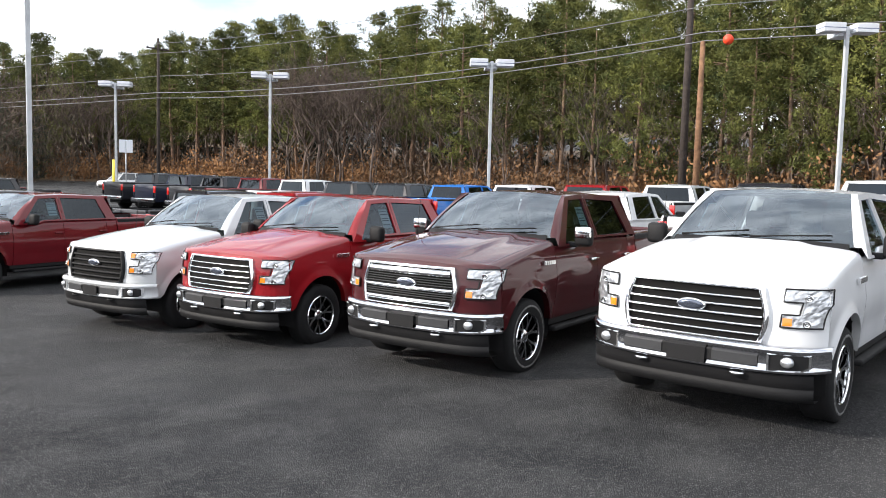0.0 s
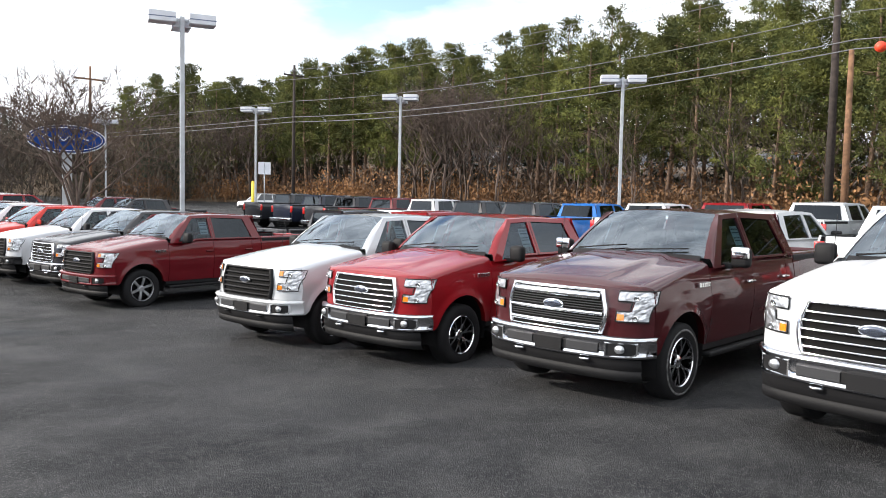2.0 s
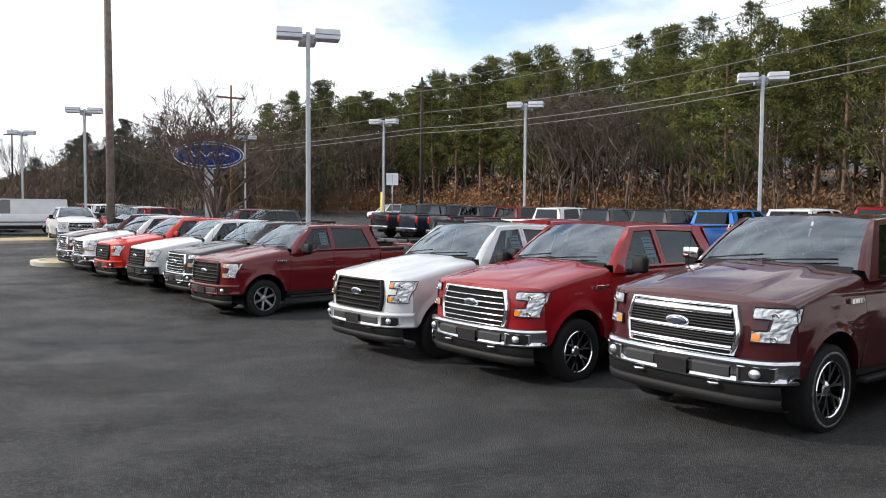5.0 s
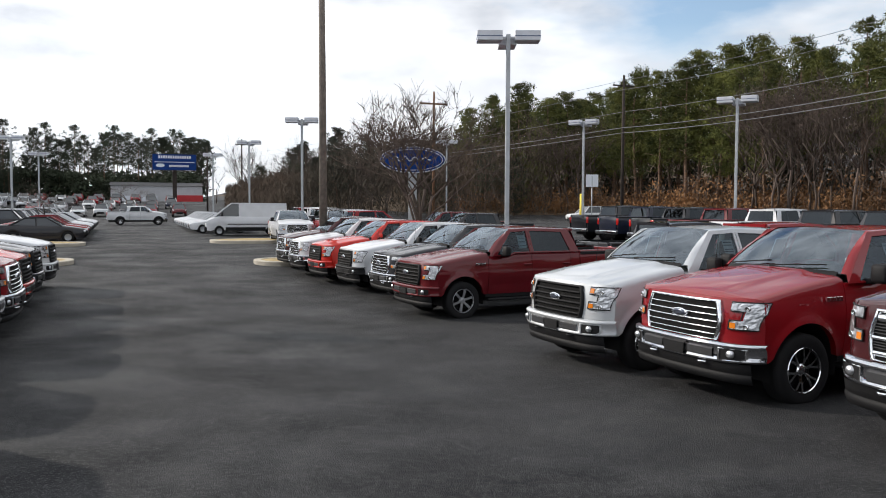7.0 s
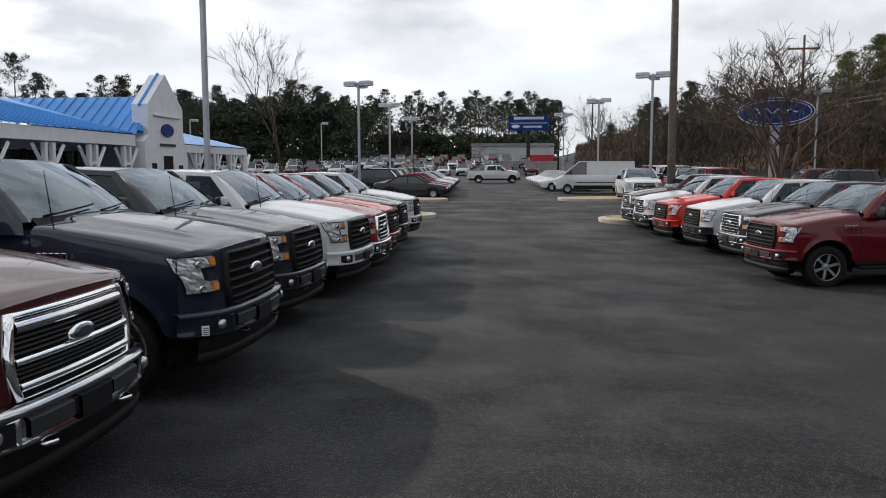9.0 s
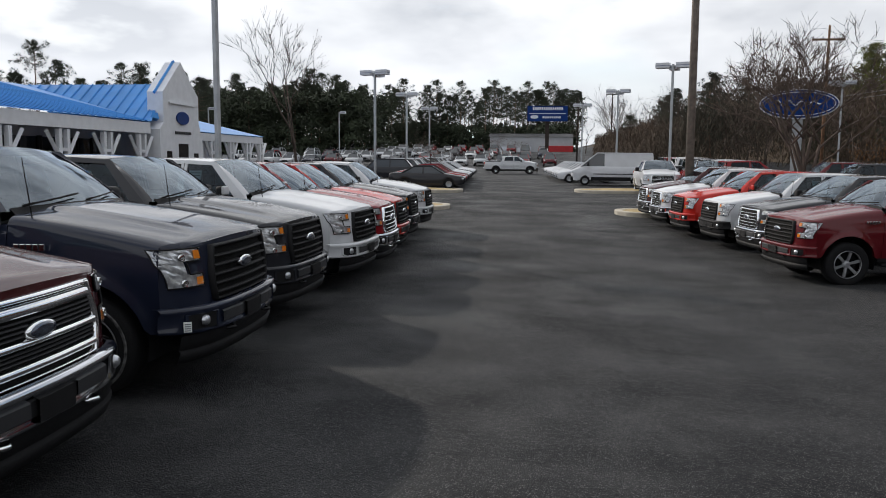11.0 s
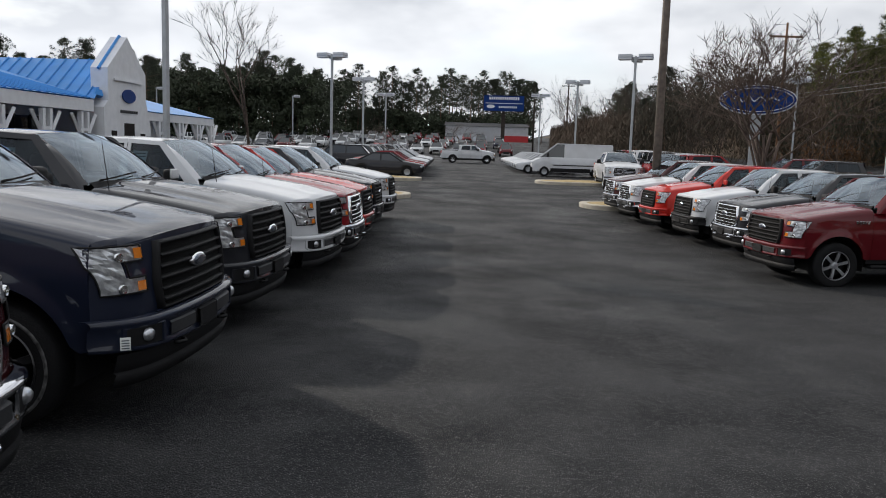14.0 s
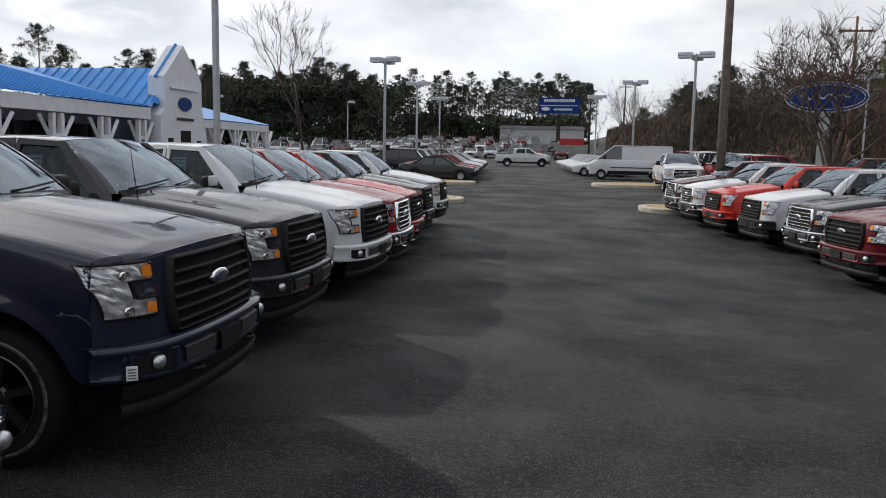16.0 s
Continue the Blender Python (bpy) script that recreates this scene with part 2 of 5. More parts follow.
def asphalt_material():
    m = bpy.data.materials.new("sealed_asphalt")
    m.use_nodes = True
    n, l = m.node_tree.nodes, m.node_tree.links
    p = n["Principled BSDF"]
    co = n.new("ShaderNodeTexCoord")

    def tex(scale, detail, lo, hi):
        a = n.new("ShaderNodeTexNoise")
        a.inputs["Scale"].default_value, a.inputs["Detail"].default_value = scale, detail
        l.new(co.outputs["Object"], a.inputs["Vector"])
        r = n.new("ShaderNodeMapRange")
        r.inputs[1].default_value, r.inputs[2].default_value = lo, hi
        l.new(a.outputs["Fac"], r.inputs[0])
        return r.outputs[0]

    def mix(fac, a, b, blend="MIX"):
        k = n.new("ShaderNodeMix")
        k.data_type, k.blend_type = "RGBA", blend
        for sock, v in ((k.inputs[0], fac), (k.inputs[6], a), (k.inputs[7], b)):
            if isinstance(v, (tuple, float)):
                sock.default_value = v
            else:
                l.new(v, sock)
        return k.outputs[2]

    big = mix(tex(0.28, 5, 0.40, 0.62), (0.017, 0.0178, 0.0205, 1), (0.038, 0.0387, 0.0415, 1))
    mid = mix(tex(1.6, 6, 0.45, 0.70), big, (0.049, 0.0497, 0.0515, 1))
    vor = n.new("ShaderNodeTexVoronoi")
    vor.inputs["Scale"].default_value = 85
    l.new(co.outputs["Object"], vor.inputs["Vector"])
    r = n.new("ShaderNodeMapRange")
    r.inputs[1].default_value, r.inputs[2].default_value = 0.10, 0.40
    r.inputs[3].default_value, r.inputs[4].default_value = 1.0, 0.0
    l.new(vor.outputs["Distance"], r.inputs[0])
    grit = n.new("ShaderNodeMath")
    grit.operation = "MULTIPLY"
    l.new(r.outputs[0], grit.inputs[0])
    l.new(tex(22, 3, 0.36, 0.54), grit.inputs[1])
    last = mix(grit.outputs[0], mid, (0.26, 0.257, 0.252, 1))
    l.new(last, p.inputs["Base Color"])
    rr = n.new("ShaderNodeMapRange")
    rr.inputs[3].default_value, rr.inputs[4].default_value = 0.5, 0.8
    l.new(tex(0.5, 4, 0.35, 0.65), rr.inputs[0])
    l.new(rr.outputs[0], p.inputs["Roughness"])
    p.inputs["Specular IOR Level"].default_value = 0.13
    bn = n.new("ShaderNodeBump")
    bn.inputs["Strength"].default_value, bn.inputs["Distance"].default_value = 1.0, 0.025
    l.new(vor.outputs["Distance"], bn.inputs["Height"])
    l.new(bn.outputs[0], p.inputs["Normal"])
    return m


ASPHALT = asphalt_material()

# ---- mesh helpers ----
MESHES = {}


def mesh_from(key, build):
    """A mesh made once per key; its one slot takes its material from each object."""
    if key not in MESHES:
        verts, faces, smooth = build()
        me = bpy.data.meshes.new(key if isinstance(key, str) else str(key[0]))
        me.from_pydata(verts, [], faces)
        me.validate()
        bm = bmesh.new()
        bm.from_mesh(me)
        bmesh.ops.recalc_face_normals(bm, faces=bm.faces)
        for f in bm.faces:
            f.smooth = bool(smooth)
        if smooth == 2:     # panes face away from the cabin's middle
            away = Vector((-1.9, 0.0, 1.2))
            for f in bm.faces:
                f.normal_update()
                if f.normal.dot(f.calc_center_median() - away) < 0:
                    f.normal_flip()
        bm.to_mesh(me)
        bm.free()
        me.materials.append(PLASTIC)
        MESHES[key] = me
    return MESHES[key]


def part(name, key, build, mat, parent=None, label="", m=None):
    ob = new(name, mesh_from(key, build))
    ob.material_slots[0].link = "OBJECT"
    ob.material_slots[0].material = mat
    if parent is not None:
        ob.parent = parent
    if m is not None:
        ob.matrix_basis = m
    if label:
        ob["label"] = label
    return ob


def thing(name, m, label, category, group=""):
    ob = new(name)
    ob.matrix_basis = m
    ob.empty_display_size = 0.3
    return tagged(ob, label, category, group)


def grid(fn, us, vs, keep=None):
    verts = [fn(u, v) for u in us for v in vs]
    k = len(vs)
    faces = [(i * k + j, i * k + j + 1, (i + 1) * k + j + 1, (i + 1) * k + j)
             for i in range(len(us) - 1) for j in range(k - 1) if keep is None or keep(i, j)]
    return verts, faces


def joined(*pieces):
    verts, faces = [], []
    for v, f in pieces:
        o = len(verts)
        verts += v
        faces += [tuple(i + o for i in q) for q in f]
    return verts, faces


def span(a, b, n):
    return [a + (b - a) * i / (n - 1) for i in range(n)]


def box(x0, x1, y0, y1, z0, z1, bevel=0.0):
    """A box with bevelled edges, as verts and faces."""
    b = min(bevel, (x1 - x0) / 2.01, (y1 - y0) / 2.01, (z1 - z0) / 2.01)
    if b <= 0:
        v = [(x, y, z) for x in (x0, x1) for y in (y0, y1) for z in (z0, z1)]
        return v, [(0, 1, 3, 2), (4, 6, 7, 5), (0, 4, 5, 1), (2, 3, 7, 6), (0, 2, 6, 4), (1, 5, 7, 3)]
    bm = bmesh.new()
    bmesh.ops.create_cube(bm, size=1.0)
    for q in bm.verts:
        q.co = ((x0 + x1) / 2 + q.co.x * (x1 - x0), (y0 + y1) / 2 + q.co.y * (y1 - y0), (z0 + z1) / 2 + q.co.z * (z1 - z0))
    bmesh.ops.bevel(bm, geom=bm.edges[:], offset=b, segments=2, profile=0.5, affect="EDGES")
    bm.verts.index_update()
    out = [tuple(q.co) for q in bm.verts], [tuple(q.index for q in f.verts) for f in bm.faces]
    bm.free()
    return out


def lathe(profile, n=24, axis="y", arc=1.0):
    """Turn (radius, along) pairs round an axis."""
    verts, faces = [], []
    k = len(profile)
    for i in range(n):
        a = 2 * math.pi * i / n
        for r, s in profile:
            c, d = r * math.cos(a), r * math.sin(a)
            verts.append((c, s, d) if axis == "y" else (c, d, s))
    for i in range(n):
        for j in range(k - 1):
            faces.append((i * k + j, i * k + j + 1, (i + 1) % n * k + j + 1, (i + 1) % n * k + j))
    return verts, faces


def tube(points, radii, n=6):
    """A tube along points, closed at its ends."""
    verts, faces = [], []
    for i, p in enumerate(points):
        a, b = Vector(points[max(0, i - 1)]), Vector(points[min(len(points) - 1, i + 1)])
        d = (b - a).normalized() if (b - a).length > 1e-9 else Vector((0, 0, 1))
        s = d.cross(Vector((0, 0, 1)) if abs(d.z) < 0.9 else Vector((1, 0, 0))).normalized()
        t = d.cross(s)
        for j in range(n):
            w = 2 * math.pi * j / n
            verts.append(tuple(Vector(p) + (s * math.cos(w) + t * math.sin(w)) * radii[i]))
    for i in range(len(points) - 1):
        for j in range(n):
            faces.append((i * n + j, i * n + (j + 1) % n, (i + 1) * n + (j + 1) % n, (i + 1) * n + j))
    faces.append(tuple(range(n)))
    faces.append(tuple(range((len(points) - 1) * n, len(points) * n)))
    return verts, faces


def smoothstep(a, b, x):
    t = min(1, max(0, (x - a) / (b - a)))
    return t * t * (3 - 2 * t)


# ---- ground ----
LEVELS = [(-400, 0.5), (-60, 0.2), (0, 0.0), (2.6, 0.0), (5.6, -0.10), (8.7, -0.25), (11, -0.30), (14, -0.34), (17.4, -0.44), (24, -0.42), (32, -0.32), (45, -0.10), (58, 0.08), (90, 0.25), (115, 0.9), (165, 3.4), (300, 6.0), (3000, 6.0)]


def ground_z(x, y):
    z = LEVELS[-1][1]
    for (a, za), (b, zb) in zip(LEVELS, LEVELS[1:]):
        if y <= b:
            z = za + (zb - za) * smoothstep(a, b, y) if b - a > 60 else za + (zb - za) * (max(y, a) - a) / (b - a)
            break
    far = smoothstep(40, 110, x) * 7.0 + smoothstep(110, 400, x) * 22.0
    z += 0.20 * smoothstep(4.5, -1.5, x) * smoothstep(4.5, 8, y) * smoothstep(45, 25, y)
    z += 0.45 * smoothstep(12, 30, x) * smoothstep(-60, 0, y)
    return z + far * smoothstep(-60, 60, y + 40) + smoothstep(90, 300, y) * smoothstep(10, 120, x) * 14.0


def at_ground(x, y, heading, lift=0.0):
    return pose(x, y, ground_z(x, y) + lift, 0, 0, heading)


def ground_build():
    xs = [-2500, -1200, -600, -300, -180, -120, -90, -70] + span(-58, 58, 59) + [66, 76, 90, 110, 140, 180, 260, 420, 800, 1500, 2500]
    ys = [-2500, -1200, -500, -250, -120, -80, -60] + span(-48, 120, 85) + [126, 134, 144, 156, 170, 190, 220, 260, 320, 450, 700, 1200, 2500]
    v, f = grid(lambda x, y: (x, y, ground_z(x, y)), xs, ys)
    return v, f, True


tagged(part("ground", "ground", ground_build, ASPHALT), "dark sealed asphalt of the car lot with worn grey patches", "ground", kind="structure")

# ---- pickup truck, forward +x, front axle over the origin ----
REAR = -3.68


def nose_x(y):
    y = abs(y)
    return 0.88 - 0.09 * y * y - 0.20 * y ** 7


def nose_top(y):
    y = abs(y)
    return 1.215 - 0.05 * y * y - 0.03 * y ** 6


def hood_z(x, y):
    t = min(1, max(0, (0.85 - x) / 1.4))
    dome = 0.022 * (1 - smoothstep(0.42, 0.56, abs(y))) * smoothstep(0.05, 0.35, t)
    front = 0.045 * (1 - smoothstep(0.0, 0.10, t))
    return 1.225 + 0.30 * t - 0.075 * t * t - 0.05 * y * y - 0.03 * abs(y) ** 6 + dome - front


def side_y(x, z):
    y = 0.985 + 0.010 * math.exp(-((z - 0.98) / 0.10) ** 2)
    if z < 0.95:
        y -= 0.05 * ((0.95 - z) / 0.45) ** 2
    else:
        y -= 0.03 * ((z - 0.95) / 0.3) ** 2
    for c in (0.0, REAR):
        r = math.hypot(x - c, z - 0.43)
        y += 0.035 * math.exp(-((r - 0.50) / 0.055) ** 2) * smoothstep(0.35, 0.55, z)
    if x < -0.7 and x > -3.0:
        y -= 0.018 * math.exp(-((z - 0.72) / 0.06) ** 2)
    return y


def bottom_z(x):
    for c in (0.0, REAR):
        if abs(x - c) < 0.50:
            return max(0.52, 0.43 + math.sqrt(0.50 ** 2 - (x - c) ** 2))
    return 0.52


def side_panel(x0, x1, top, sign, roll=False, cols=18):
    def build():
        xs = span(x0, x1, cols)
        vs = span(0, 1, 11) + ([1.25, 1.5, 1.75, 2.0] if roll else [1.1])

        def fn(x, v):
            zb, zt = bottom_z(x), top(x)
            if v <= 1:
                z = zb + (zt - zb) * v
                return (x, sign * side_y(x, z), z)
            if roll:
                t, ys = v - 1, side_y(x, zt)
                a = t * math.pi / 2
                return (x, sign * (0.84 + (ys - 0.84) * math.cos(a)), zt + (hood_z(x, 0.84) - zt) * math.sin(a))
            return (x, sign * (side_y(x, zt) - 0.06), zt + 0.004)
        v, f = grid(fn, xs, vs)
        # turned-in lower lip gives the panel its thickness
        lip = grid(lambda x, w: (x, sign * (side_y(x, bottom_z(x)) - 0.07 * w), bottom_z(x) + 0.003 * w), xs, [0, 1])
        ends = []
        for xe in (x0, x1):
            ends.append(grid(lambda z, w, xe=xe: (xe, sign * (side_y(xe, z) - 0.04 * w), z), span(bottom_z(xe), top(xe), 8), [0, 1]))
        v, f = joined((v, f), lip, *ends)
        return v, f, True
    return build


def on_nose(y, z, out=0.0):
    t = (z - 0.74) / 0.46
    return (nose_x(y) - 0.05 * t * t + out, y, z)


def nose_build():
    def fn(y, t):
        z = 0.70 + (nose_top(y) - 0.70) * t
        return on_nose(y, z)
    caps = []
    for s in (-1, 1):
        def cap(y, t, s=s):
            x0, x1 = on_nose(y, nose_top(y))[0], nose_x(0.985) - 0.006
            zt, ys = hood_z(x1, 0.84) - 0.075, side_y(x1, hood_z(x1, 0.84) - 0.075)
            c = min(1, max(0, (y - 0.84) / (ys - 0.84)))
            zr = zt + (hood_z(x1, 0.84) - zt) * math.sqrt(max(0, 1 - c * c))
            x = x0 + (x1 - x0) * t
            k = (hood_z(x, 0.84) - nose_top(0.84)) / (hood_z(x1, 0.84) - nose_top(0.84))
            return (x, s * y, nose_top(y) + (zr - nose_top(y)) * (min(1, max(0, k)) if t > 0 else 0.0))
        caps.append(grid(cap, span(0.835, 0.985, 9), [0, 0.03] + span(0.2, 1, 5)))
    v, f = joined(grid(fn, span(-0.985, 0.985, 41), span(0, 1, 9)), *caps)
    return v, f, True


def hood_build():
    def fn(y, t):
        x0, x1 = on_nose(y, nose_top(y))[0] + 0.004, -0.52 - 0.16 * y * y
        x = x0 + (x1 - x0) * t
        return (x, y, hood_z(x, y) if t > 0 else nose_top(y) - 0.012)
    v, f = grid(fn, span(-0.845, 0.845, 33), [0, 0.01, 0.03, 0.06, 0.1] + span(0.16, 1, 14))
    return v, f, True


def lamp_surface(s, z, out):
    """A point on the headlight, s along the nose and on round the corner to the fender."""
    if s <= 0.985:
        return on_nose(s, z, out)
    x = nose_x(0.985) - 0.05 * ((z - 0.74) / 0.46) ** 2 - (s - 0.985)
    return (x + 0.004, side_y(x, z) + out * 0.75, z)


def headlight_build(sign):
    def build():
        def fn(u, w):
            z = 0.872 + 0.295 * w
            a, b = 0.685 + 0.02 * w, 0.955 + 0.095 * w * w
            p = lamp_surface(a + (b - a) * u, z, 0.014)
            return (p[0], sign * p[1], p[2])
        us, ws = span(0, 1, 13), span(0, 1, 13)
        inside = lambda i, j: not (i < 6 and 4 <= j <= 7)
        r = random.Random(3)
        depth = {(i, j): r.choice((-0.003, 0.0, 0.003)) for i in range(13) for j in range(13)}

        def facet(i, j):
            p = fn(us[i], ws[j])
            border = i in (0, 12) or j in (0, 12) or (i <= 6 and 4 <= j <= 8 and not (i < 6 and j in (5, 6, 7)))
            return (p[0] + (0.0 if border else depth[i, j]), p[1], p[2])
        a = grid(facet, range(13), range(13), inside)
        rim = []
        for w0, w1 in ((0.0, 0.02), (0.98, 1.0)):
            rim.append(grid(lambda u, k, w0=w0, w1=w1: (lambda p: (p[0], sign * p[1], p[2]))(lamp_surface(0.69 + 0.26 * u, 0.872 + 0.295 * (w0, w1)[k], (0.0, 0.02)[k if w0 < 0.5 else 1 - k])), span(0, 1, 12), [0, 1]))
        v, f = joined(a, *rim)
        return v, f, False
    return build


def bezel_build(sign):
    """The dark edge that runs round the C of the headlight."""
    def build():
        line = [(0, 0), (1, 0), (1, 0.5), (1, 1), (0.5, 1), (0, 1), (0, 0.667), (0.43, 0.667), (0.43, 0.333), (0, 0.333), (0, 0)]
        pts = []
        for (u0, w0), (u1, w1) in zip(line, line[1:]):
            for k in range(4):
                u, w = u0 + (u1 - u0) * k / 4, w0 + (w1 - w0) * k / 4
                p = lamp_surface((0.685 + 0.02 * w) + (0.27 - 0.02 * w + 0.095 * w * w) * u, 0.872 + 0.295 * w, 0.016)
                pts.append((p[0], sign * p[1], p[2]))
        pts.append(pts[0])
        return (*tube(pts, [0.007] * len(pts), 5), True)
    return build


def lamp_lens_build(sign, y, z, r):
    def build():
        v, f = lathe([(0.0005, 0.008), (r * 0.55, 0.014), (r * 0.8, 0.010), (r, 0.020), (r * 1.08, 0.0)], 16)
        p = on_nose(sign * y, z, 0.014)
        return [(p[0] + q[1] - 0.25 * sign * q[0], p[1] + q[0], p[2] + q[2]) for q in v], f, True
    return build


def amber_build(sign, z0, z1):
    return lambda: (*grid(lambda y, z: on_nose(sign * y, z, 0.022), span(0.70, 0.765, 4), span(z0, z1, 4)), True)


def grille_outline(t):
    """Half width of the grille at a height 0..1: a flat hexagon."""
    return 0.515 + 0.05 * math.sin(math.pi * min(1, max(0, t * 0.9 + 0.1)))


def grille_back_build():
    v, f = grid(lambda u, t: on_nose(u * grille_outline(t), 0.748 + 0.40 * t, 0.008), span(-1, 1, 17), span(0, 1, 6))
    return v, f, True


def grille_frame_build():
    ring = []
    n = 16
    for s in span(-1, 1, n):
        ring.append((s * grille_outline(1), 0.748 + 0.40))
    for t in span(1, 0, 8)[1:]:
        ring.append((grille_outline(t), 0.748 + 0.40 * t))
    for s in span(1, -1, n)[1:]:
        ring.append((s * grille_outline(0), 0.748))
    for t in span(0, 1, 8)[1:-1]:
        ring.append((-grille_outline(t), 0.748 + 0.40 * t))
    verts, faces = [], []
    k = len(ring)
    for y, z in ring:
        w = 0.045 if abs(y) > 0.51 else 0.026
        cy, cz = y * (1 + w / 0.6), z + (0.024 if z > 1.14 else -0.012 if z < 0.755 else 0)
        for (a, b, o) in ((y, z, 0.0), (y, z, 0.035), ((y + cy) / 2, (z + cz) / 2, 0.045), (cy, cz, 0.03), (cy, cz, 0.0)):
            verts.append(on_nose(a, b, o))
    for i in range(k):
        for j in range(4):
            faces.append((i * 5 + j, i * 5 + j + 1, (i + 1) % k * 5 + j + 1, (i + 1) % k * 5 + j))
    return verts, faces, True


def bar_build(z, h, depth=0.036):
    def build():
        t = (z - 0.748) / 0.385
        w = grille_outline(t) - 0.004
        prof = [(0.008, -h / 2), (depth, -h / 3), (depth + 0.005, 0), (depth, h / 3), (0.008, h / 2)]
        v, f = grid(lambda y, k: on_nose(y, z + prof[k][1], prof[k][0]), span(-w, w, 19), list(range(5)))
        return v, f, True
    return build


def oval_build(a, b, out, dome):
    def build():
        verts, faces = [], []
        n = 24
        rings = [(1.0, -0.03), (1.0, 0.0), (0.92, dome), (0.5, dome * 1.25), (0.05, dome * 1.3)]
        for r, o in rings:
            for i in range(n):
                w = 2 * math.pi * i / n
                y, z = a * r * math.cos(w), 0.985 + b * r * math.sin(w)
                verts.append((on_nose(0, 0.985)[0] + out + o, y, z))
        for j in range(len(rings) - 1):
            for i in range(n):
                faces.append((j * n + i, j * n + (i + 1) % n, (j + 1) * n + (i + 1) % n, (j + 1) * n + i))
        faces.append(tuple(range((len(rings) - 1) * n, len(rings) * n)))
        return verts, faces, True
    return build


def bumper_x(y, o=0.0):
    return nose_x(min(abs(y), 0.93)) + 0.07 + o - (4.5 * (abs(y) - 0.93) ** 2 + 1.2 * (abs(y) - 0.93) if abs(y) > 0.93 else 0)


BUMPER_PROFILE = [(-0.05, 0.728), (0.0, 0.725), (0.022, 0.708), (0.022, 0.684), (0.004, 0.668), (0.0, 0.61), (-0.002, 0.545), (0.008, 0.53), (0.006, 0.51), (-0.05, 0.50)]


def bumper_build():
    def fn(y, k):
        o, z = BUMPER_PROFILE[k]
        rise = 0.02 * abs(y) ** 2
        return (bumper_x(y, o), y, z + (rise if z < 0.6 else 0))
    v, f = grid(fn, span(-1.02, 1.02, 47), list(range(len(BUMPER_PROFILE))))
    return v, f, True


def bumper_patch(y0, y1, z0, z1, out, rim=0.012):
    """A raised pad or recess lying on the face of the bumper."""
    def build():
        ys = span(y0, y1, 9)
        prof = [(0.0, z0), (out, z0 + rim), (out, z1 - rim), (0.0, z1)]
        a = grid(lambda y, k: (bumper_x(y, prof[k][0] + 0.002), y, prof[k][1]), ys, [0, 1, 2, 3])
        return a[0], a[1], False
    return build


def fog_frame(sign):
    def build():
        y0, y1, z0, z1 = 0.64, 0.90, 0.545, 0.665
        prof = [(y0, z0), (y1 - 0.05, z0), (y1, z0 + 0.03), (y1, z1), (y0, z1)]
        cy, cz = (y0 + y1) / 2, (z0 + z1) / 2
        verts, faces = [], []
        for y, z in prof:
            for s, o in ((1.12, 0.0), (1.12, 0.016), (1.0, 0.016), (0.98, 0.004)):
                yy, zz = cy + (y - cy) * s, cz + (z - cz) * s
                verts.append((bumper_x(yy, o), sign * yy, zz))
        for i in range(5):
            for j in range(3):
                faces.append((i * 4 + j, i * 4 + j + 1, (i + 1) % 5 * 4 + j + 1, (i + 1) % 5 * 4 + j))
        return verts, faces, False
    return build


def fog_lamp_build(sign):
    def build():
        v, f = lathe([(0.0001, 0.02), (0.03, 0.016), (0.042, 0.0), (0.042, -0.02)], 16)
        x = bumper_x(0.76, 0.012)
        return [(x + b, sign * 0.76 + a * 1.25, 0.61 + c) for a, b, c in v], f, True
    return build


def dam_build():
    prof = [(-0.02, 0.51), (-0.03, 0.46), (-0.045, 0.40), (-0.05, 0.395), (-0.03, 0.385), (-0.06, 0.30), (-0.10, 0.285), (-0.20, 0.285)]
    v, f = grid(lambda y, k: (bumper_x(y * 0.98, prof[k][0]), y, prof[k][1]), span(-0.93, 0.93, 31), list(range(8)))
    return v, f, True


def hook_build(y):
    x = bumper_x(y, -0.02)
    pts = [(x - 0.05, y - 0.05, 0.49), (x + 0.02, y - 0.05, 0.485), (x + 0.05, y, 0.485), (x + 0.02, y + 0.05, 0.485), (x - 0.05, y + 0.05, 0.49)]
    return lambda: (*tube(pts, [0.014] * 5, 6), True)


def screen(u, v, out=0.0):
    """The windscreen's surface: u -1..1 across, v 0..1 upwards."""
    x = (-0.53 - 0.17 * u * u) * (1 - v) + (-1.26 - 0.07 * u * u) * v + 0.035 * math.sin(math.pi * v)
    y = u * (0.915 * (1 - v) + 0.715 * v)
    z = (1.45 - 0.025 * u * u) * (1 - v) + (1.94 - 0.035 * u * u) * v + 0.02 * math.sin(math.pi * v)
    return (x + out, y, z + out * 0.8)


def roof_build():
    def fn(u, t):
        x0 = screen(u, 1)[0]
        x1 = -2.98 + 0.05 * u * u
        x = x0 + (x1 - x0) * t
        z = 1.94 - 0.035 * u * u + 0.035 * math.sin(math.pi * min(1, t * 0.95)) * (1 - 0.3 * u * u) - 0.02 * t
        e = smoothstep(0.9, 1.0, abs(u))
        return (x, u * 0.745, z - 0.035 * e)
    v, f = grid(fn, [-1, -0.97, -0.93] + span(-0.85, 0.85, 15) + [0.93, 0.97, 1], span(0, 1, 12))
    return v, f, True


def cab_side(x, z, sign, inset=0.0):
    return (x, sign * (0.965 - (z - 1.38) * 0.43 - inset), z)


